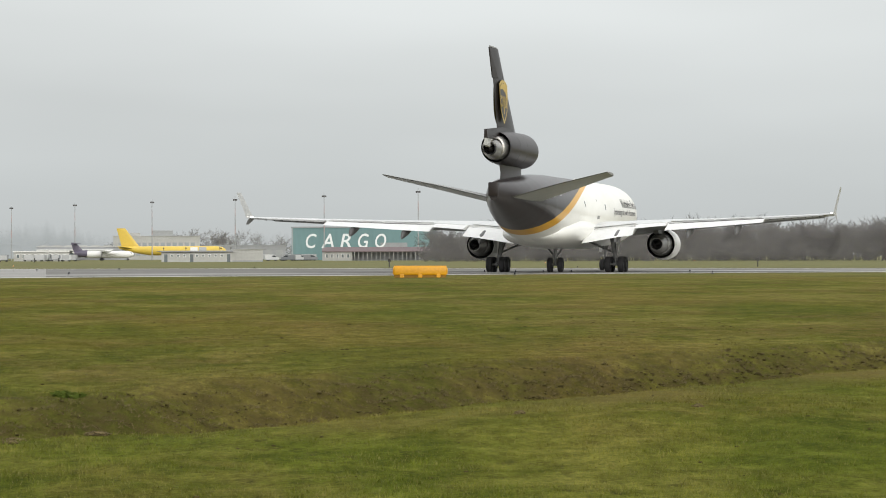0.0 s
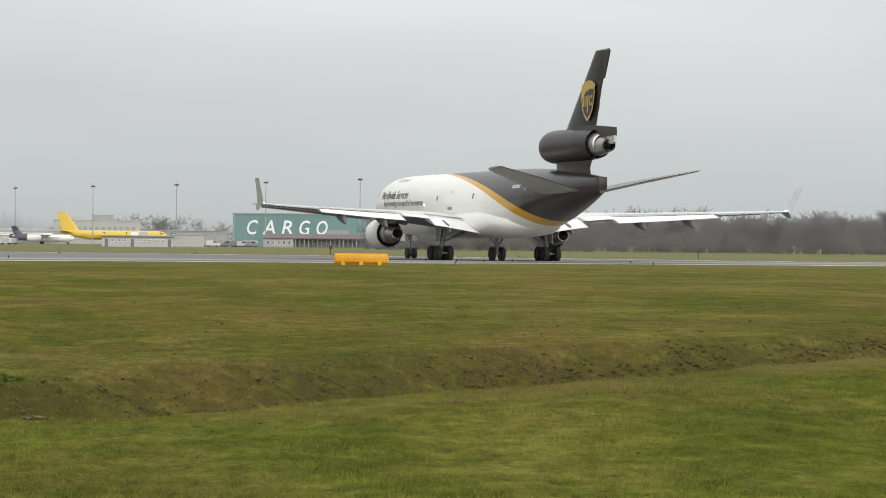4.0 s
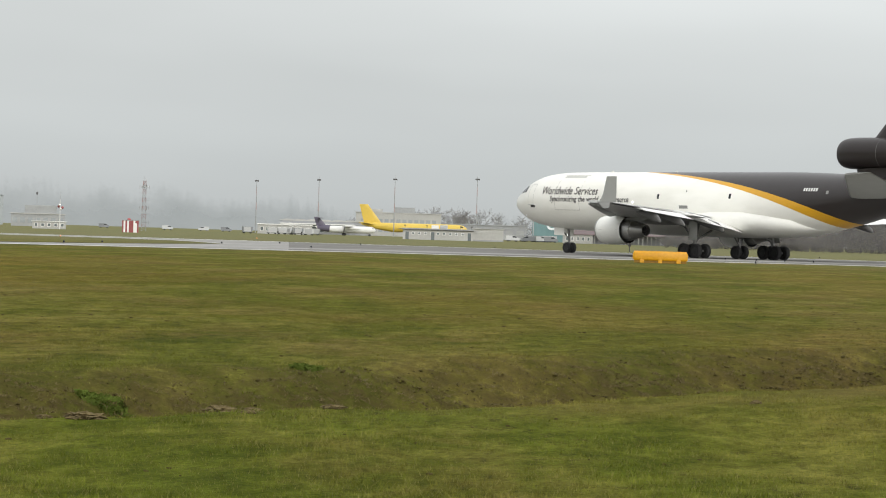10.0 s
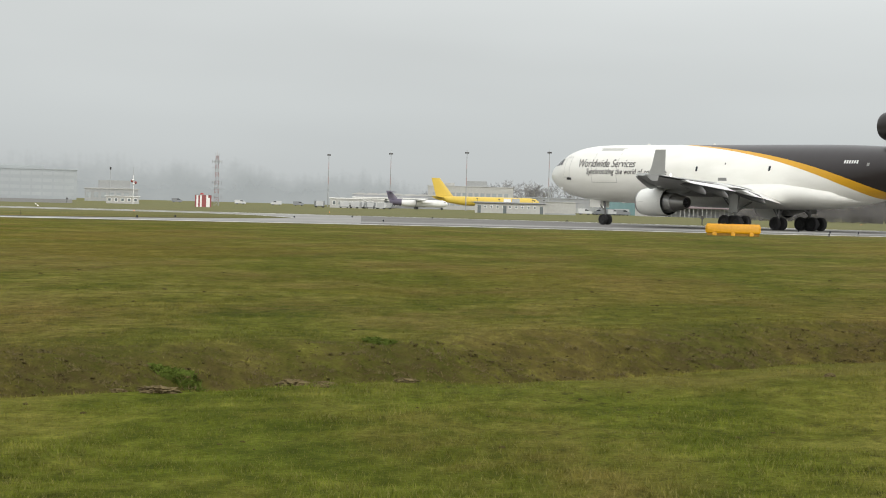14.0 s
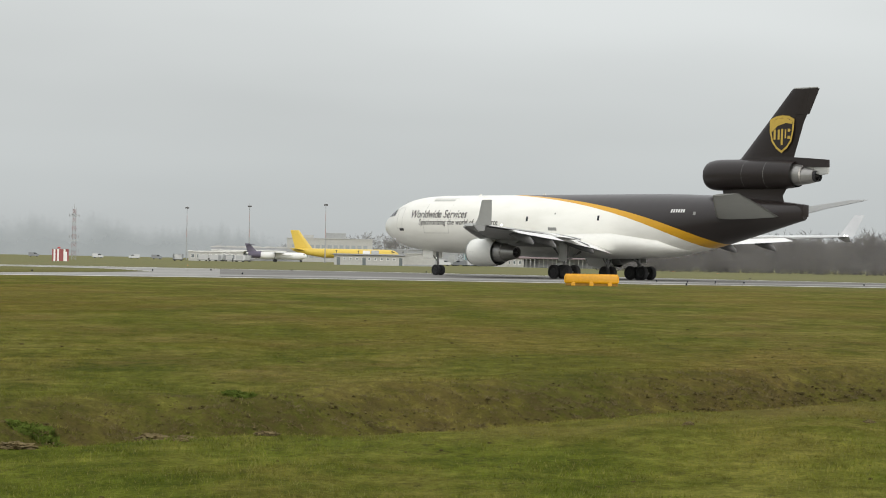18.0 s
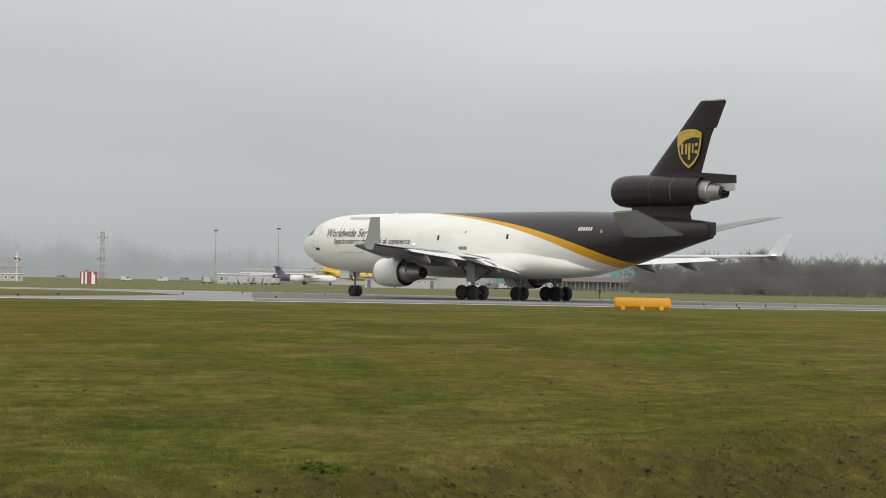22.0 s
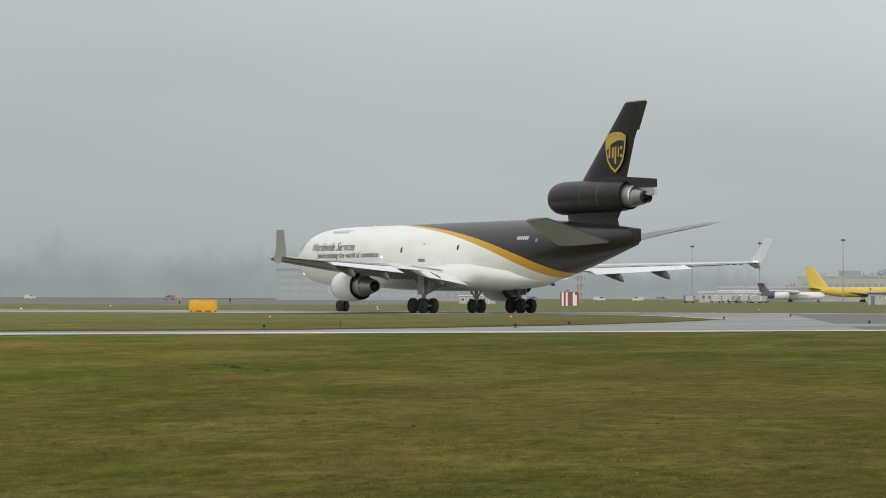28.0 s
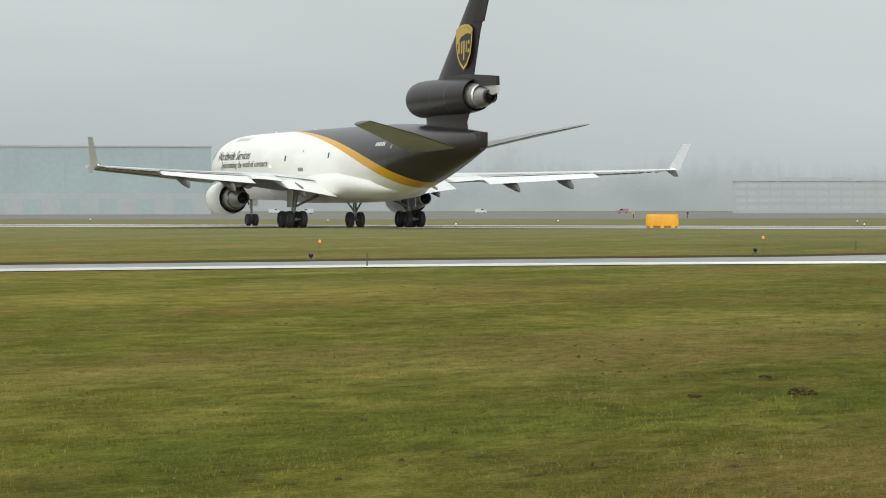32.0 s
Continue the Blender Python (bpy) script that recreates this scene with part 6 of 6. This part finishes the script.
def woods(name, spots, label, twigs):
    kinds = [bare_tree(40 + k, 1.0, 0.0036, 12) for k in range(6)]
    scrub = [bare_tree(70 + k, 1.0, 0.0075, 6) for k in range(4)]
    rg = random.Random(9)
    V, F, n = [], [], 0
    for az, d, h in spots:
        v, f = kinds[rg.randrange(6)] if h > 6 else scrub[rg.randrange(4)]
        t = rg.uniform(0, 6.28)
        c, q = math.cos(t), math.sin(t)
        top = v[:, 2].max()
        w = np.stack([(v[:, 0] * c - v[:, 1] * q), (v[:, 0] * q + v[:, 1] * c), v[:, 2]], 1) * (h / top) * np.array([1.15, 1.15, 1.3 if h < 6 else 1.08])
        p = polar(az, d)
        V.append(w + np.array([p.x, p.y, -0.30 * h if h < 6 else -0.08 * h]))
        F.append(f + n)
        n += len(v)
    V, F = np.concatenate(V), np.concatenate(F)
    me = bpy.data.meshes.new(name)
    me.vertices.add(len(V))
    me.vertices.foreach_set("co", V.ravel())
    me.loops.add(len(F) * 3)
    me.loops.foreach_set("vertex_index", F.ravel().astype(np.int32))
    me.polygons.add(len(F))
    me.polygons.foreach_set("loop_start", np.arange(0, len(F) * 3, 3, dtype=np.int32))
    me.update()
    me.materials.append(twigs)
    tagged(new(name, me), label, "trees", kind="stuff")


rg = random.Random(3)
spots = []
for i in range(520):
    az = -16 + 16.2 * (i + rg.random()) / 520
    d = rg.uniform(640, 840)
    h = rg.uniform(9.6, 12.8) * (1 + 0.05 * math.sin(az * 1.7) + 0.06 * math.sin(az * 4.3)) * (0.8 if az > -1 else 1.0)
    spots.append((az, d, h))
spots += [(rg.uniform(-16, 0.4), rg.uniform(625, 760), rg.uniform(2.6, 5.9)) for _ in range(480)]
woods("woods", spots, "leafless grey-brown wood along the field's edge", M_BARK)
spots = [(rg.gauss(c, 0.28), rg.uniform(1290, 1400), rg.uniform(12, 18.5)) for c in (5.1, 4.2, 5.4, 4.5) for _ in range(6)]
spots += [(rg.uniform(-1, 7.5), rg.uniform(1300, 1650), rg.uniform(6.2, 10.0)) for _ in range(90)]
spots += [(rg.uniform(-1, 8), rg.uniform(1280, 1500), rg.uniform(2.5, 5.5)) for _ in range(140)]
woods("far_trees", spots, "leafless trees behind the airport buildings", M_FARTWIG)


# distant hazy woods and hills, far behind everything
def backdrop():
    bm = bmesh.new()
    up, lo = [], []
    for i in range(1500):
        az = -40 + 115 * i / 1499
        h = 17 + 10 * min(1, max(0, (az - 6) / 6)) + 14 * min(1, max(0, (az - 14) / 7)) + 3 * noise.noise(Vector((az * 0.22, 0, 3))) + 4.0 * noise.noise(Vector((az * 1.1, 2, 0))) + 4.0 * noise.noise(Vector((az * 4.5, 5, 0))) + 3.0 * noise.noise(Vector((az * 19.0, 8, 0)))
        h *= 1.9
        p = polar(az, 2600)
        lo.append(bm.verts.new((p.x, p.y, -1)))
        up.append(bm.verts.new((p.x, p.y, max(5.0, h))))
    for i in range(1499):
        bm.faces.new((lo[i], lo[i + 1], up[i + 1], up[i]))
    m = bpy.data.materials.new("distant_haze")
    m.use_nodes = True
    nt = m.node_tree
    b = nt.nodes["Principled BSDF"]
    # haze painted as a grey glow on a nearly black sheet
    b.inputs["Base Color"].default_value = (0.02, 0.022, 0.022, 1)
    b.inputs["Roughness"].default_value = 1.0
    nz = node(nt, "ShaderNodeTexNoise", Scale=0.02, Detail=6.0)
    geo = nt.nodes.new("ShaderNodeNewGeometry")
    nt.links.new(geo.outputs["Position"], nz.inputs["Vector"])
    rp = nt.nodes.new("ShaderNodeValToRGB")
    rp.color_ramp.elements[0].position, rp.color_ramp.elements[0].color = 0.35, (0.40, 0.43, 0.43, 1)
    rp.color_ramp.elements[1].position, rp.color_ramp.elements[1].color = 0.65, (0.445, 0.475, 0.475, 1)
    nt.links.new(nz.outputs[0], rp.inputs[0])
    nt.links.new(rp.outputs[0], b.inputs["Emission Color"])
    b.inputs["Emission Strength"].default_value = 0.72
    # opacity falls upwards: a soft top edge painted as haze
    rise = nt.nodes.new("ShaderNodeAttribute")
    rise.attribute_name = "rise"
    soft = node(nt, "ShaderNodeTexNoise", Scale=0.013, Detail=5.0, Roughness=0.62)
    nt.links.new(geo.outputs["Position"], soft.inputs["Vector"])
    lift_up = nt.nodes.new("ShaderNodeMath")
    lift_up.operation = "MULTIPLY_ADD"
    nt.links.new(soft.outputs[0], lift_up.inputs[0])
    lift_up.inputs[1].default_value = -1.0
    nt.links.new(rise.outputs["Fac"], lift_up.inputs[2])
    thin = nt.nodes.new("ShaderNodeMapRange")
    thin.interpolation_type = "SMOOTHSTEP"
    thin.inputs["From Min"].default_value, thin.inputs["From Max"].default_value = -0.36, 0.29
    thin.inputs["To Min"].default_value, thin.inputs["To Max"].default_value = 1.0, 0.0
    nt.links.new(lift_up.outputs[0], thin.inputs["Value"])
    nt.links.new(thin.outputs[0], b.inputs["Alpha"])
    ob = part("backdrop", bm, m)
    high = np.array([v.co.z for v in ob.data.vertices])
    top = np.where(high < 0, 0.0, 1.0).astype(np.float32)
    ob.data.attributes.new("rise", "FLOAT", "POINT").data.foreach_set("value", top)
    tagged(ob, "distant hazy woods on the horizon", "backdrop", kind="structure")


backdrop()


# seconds, place of the main gear, heading
TAXI = [
    (0.0, 10.05, 227.08, 76.23),
    (0.5, 10.43, 228.83, 80.23),
    (1.0, 10.69, 230.66, 84.15),
    (1.5, 10.81, 232.48, 88.24),
    (2.0, 10.95, 234.19, 92.29),
    (2.5, 10.89, 235.56, 96.60),
    (4.5, 10.01, 239.84, 111.46),
    (5.0, 9.57, 241.09, 114.79),
    (5.5, 9.06, 242.37, 117.83),
    (6.0, 8.83, 243.57, 120.40),
    (6.5, 8.45, 244.66, 122.64),
    (7.0, 7.93, 245.64, 124.68),
    (7.5, 7.46, 246.48, 126.48),
    (8.0, 7.05, 247.18, 128.09),
    (8.5, 6.45, 247.74, 129.65),
    (9.0, 5.96, 248.19, 131.07),
    (9.5, 5.54, 248.60, 132.32),
    (10.0, 5.04, 249.03, 133.36),
    (10.5, 4.55, 249.51, 134.21),
    (11.0, 4.02, 250.05, 134.83),
    (11.5, 3.60, 250.60, 135.20),
    (12.0, 3.10, 251.13, 135.39),
    (12.5, 2.72, 251.65, 135.48),
    (13.0, 2.42, 252.22, 135.59),
    (13.5, 2.14, 252.86, 135.71),
    (14.0, 1.76, 253.58, 135.78),
    (14.5, 1.50, 254.29, 135.82),
    (15.0, 1.16, 254.94, 135.84),
    (15.5, 0.84, 255.38, 135.87),
    (17.5, -1.16, 255.10, 135.81),
    (18.0, -1.02, 253.22, 135.68),
    (18.5, -1.10, 250.90, 135.44),
    (19.0, -1.69, 249.50, 135.21),
    (19.5, -3.23, 248.99, 135.24),
    (20.0, -4.82, 248.82, 135.27),
    (20.5, -6.60, 248.31, 135.19),
    (21.0, -9.95, 247.70, 135.39),
    (21.5, -12.27, 248.15, 135.19),
    (22.0, -13.51, 250.34, 134.70),
    (22.5, -16.72, 254.76, 134.36),
    (23.0, -21.79, 261.55, 134.20),
    (23.5, -25.08, 268.55, 134.17),
    (24.0, -29.94, 272.67, 134.75),
    (24.5, -33.66, 275.05, 134.88),
    (25.0, -39.32, 276.82, 134.68),
    (25.5, -42.02, 279.80, 134.05),
    (27.5, -67.33, 291.14, 135.85),
    (28.0, -74.62, 293.43, 136.43),
    (28.5, -80.50, 295.34, 136.64),
    (29.0, -87.27, 296.05, 136.99),
    (29.5, -93.47, 296.03, 137.08),
    (30.0, -99.88, 295.47, 137.38),
    (30.5, -107.44, 294.86, 138.22),
    (31.0, -113.92, 293.76, 138.89),
    (31.5, -120.05, 290.67, 139.32),
    (32.0, -125.78, 285.96, 139.23),
]


# ---------- what moves ----------
def motions():
    rows = [(t, pose(x, y, 0, 0, 0, turn)) for t, x, y, turn in TAXI]
    walk(FREIGHTER, rows)
    # the wheels roll with the way covered over the ground
    ts = [r[0] for r in TAXI]
    steps = np.arange(0, 32.01, 0.1)
    for w, r, x, y in WHEELS:
        gx, gy = [], []
        for t, cx, cy, turn in TAXI:
            a = radians(turn)
            lx = 33.0 - x
            gx.append(cx + lx * math.cos(a) - y * math.sin(a))
            gy.append(cy + lx * math.sin(a) + y * math.cos(a))
        px, py = np.interp(steps, ts, gx), np.interp(steps, ts, gy)
        ha = np.radians(np.interp(steps, ts, [q[3] for q in TAXI]))
        ahead = np.abs(np.diff(px) * np.cos(ha[1:]) + np.diff(py) * np.sin(ha[1:]))
        ang = np.concatenate([[0], np.cumsum(ahead / r)])
        walk(w, [(float(t), pose(33.0 - x, y, r, 0, math.degrees(a), 0)) for t, a in zip(steps, ang)])


motions()
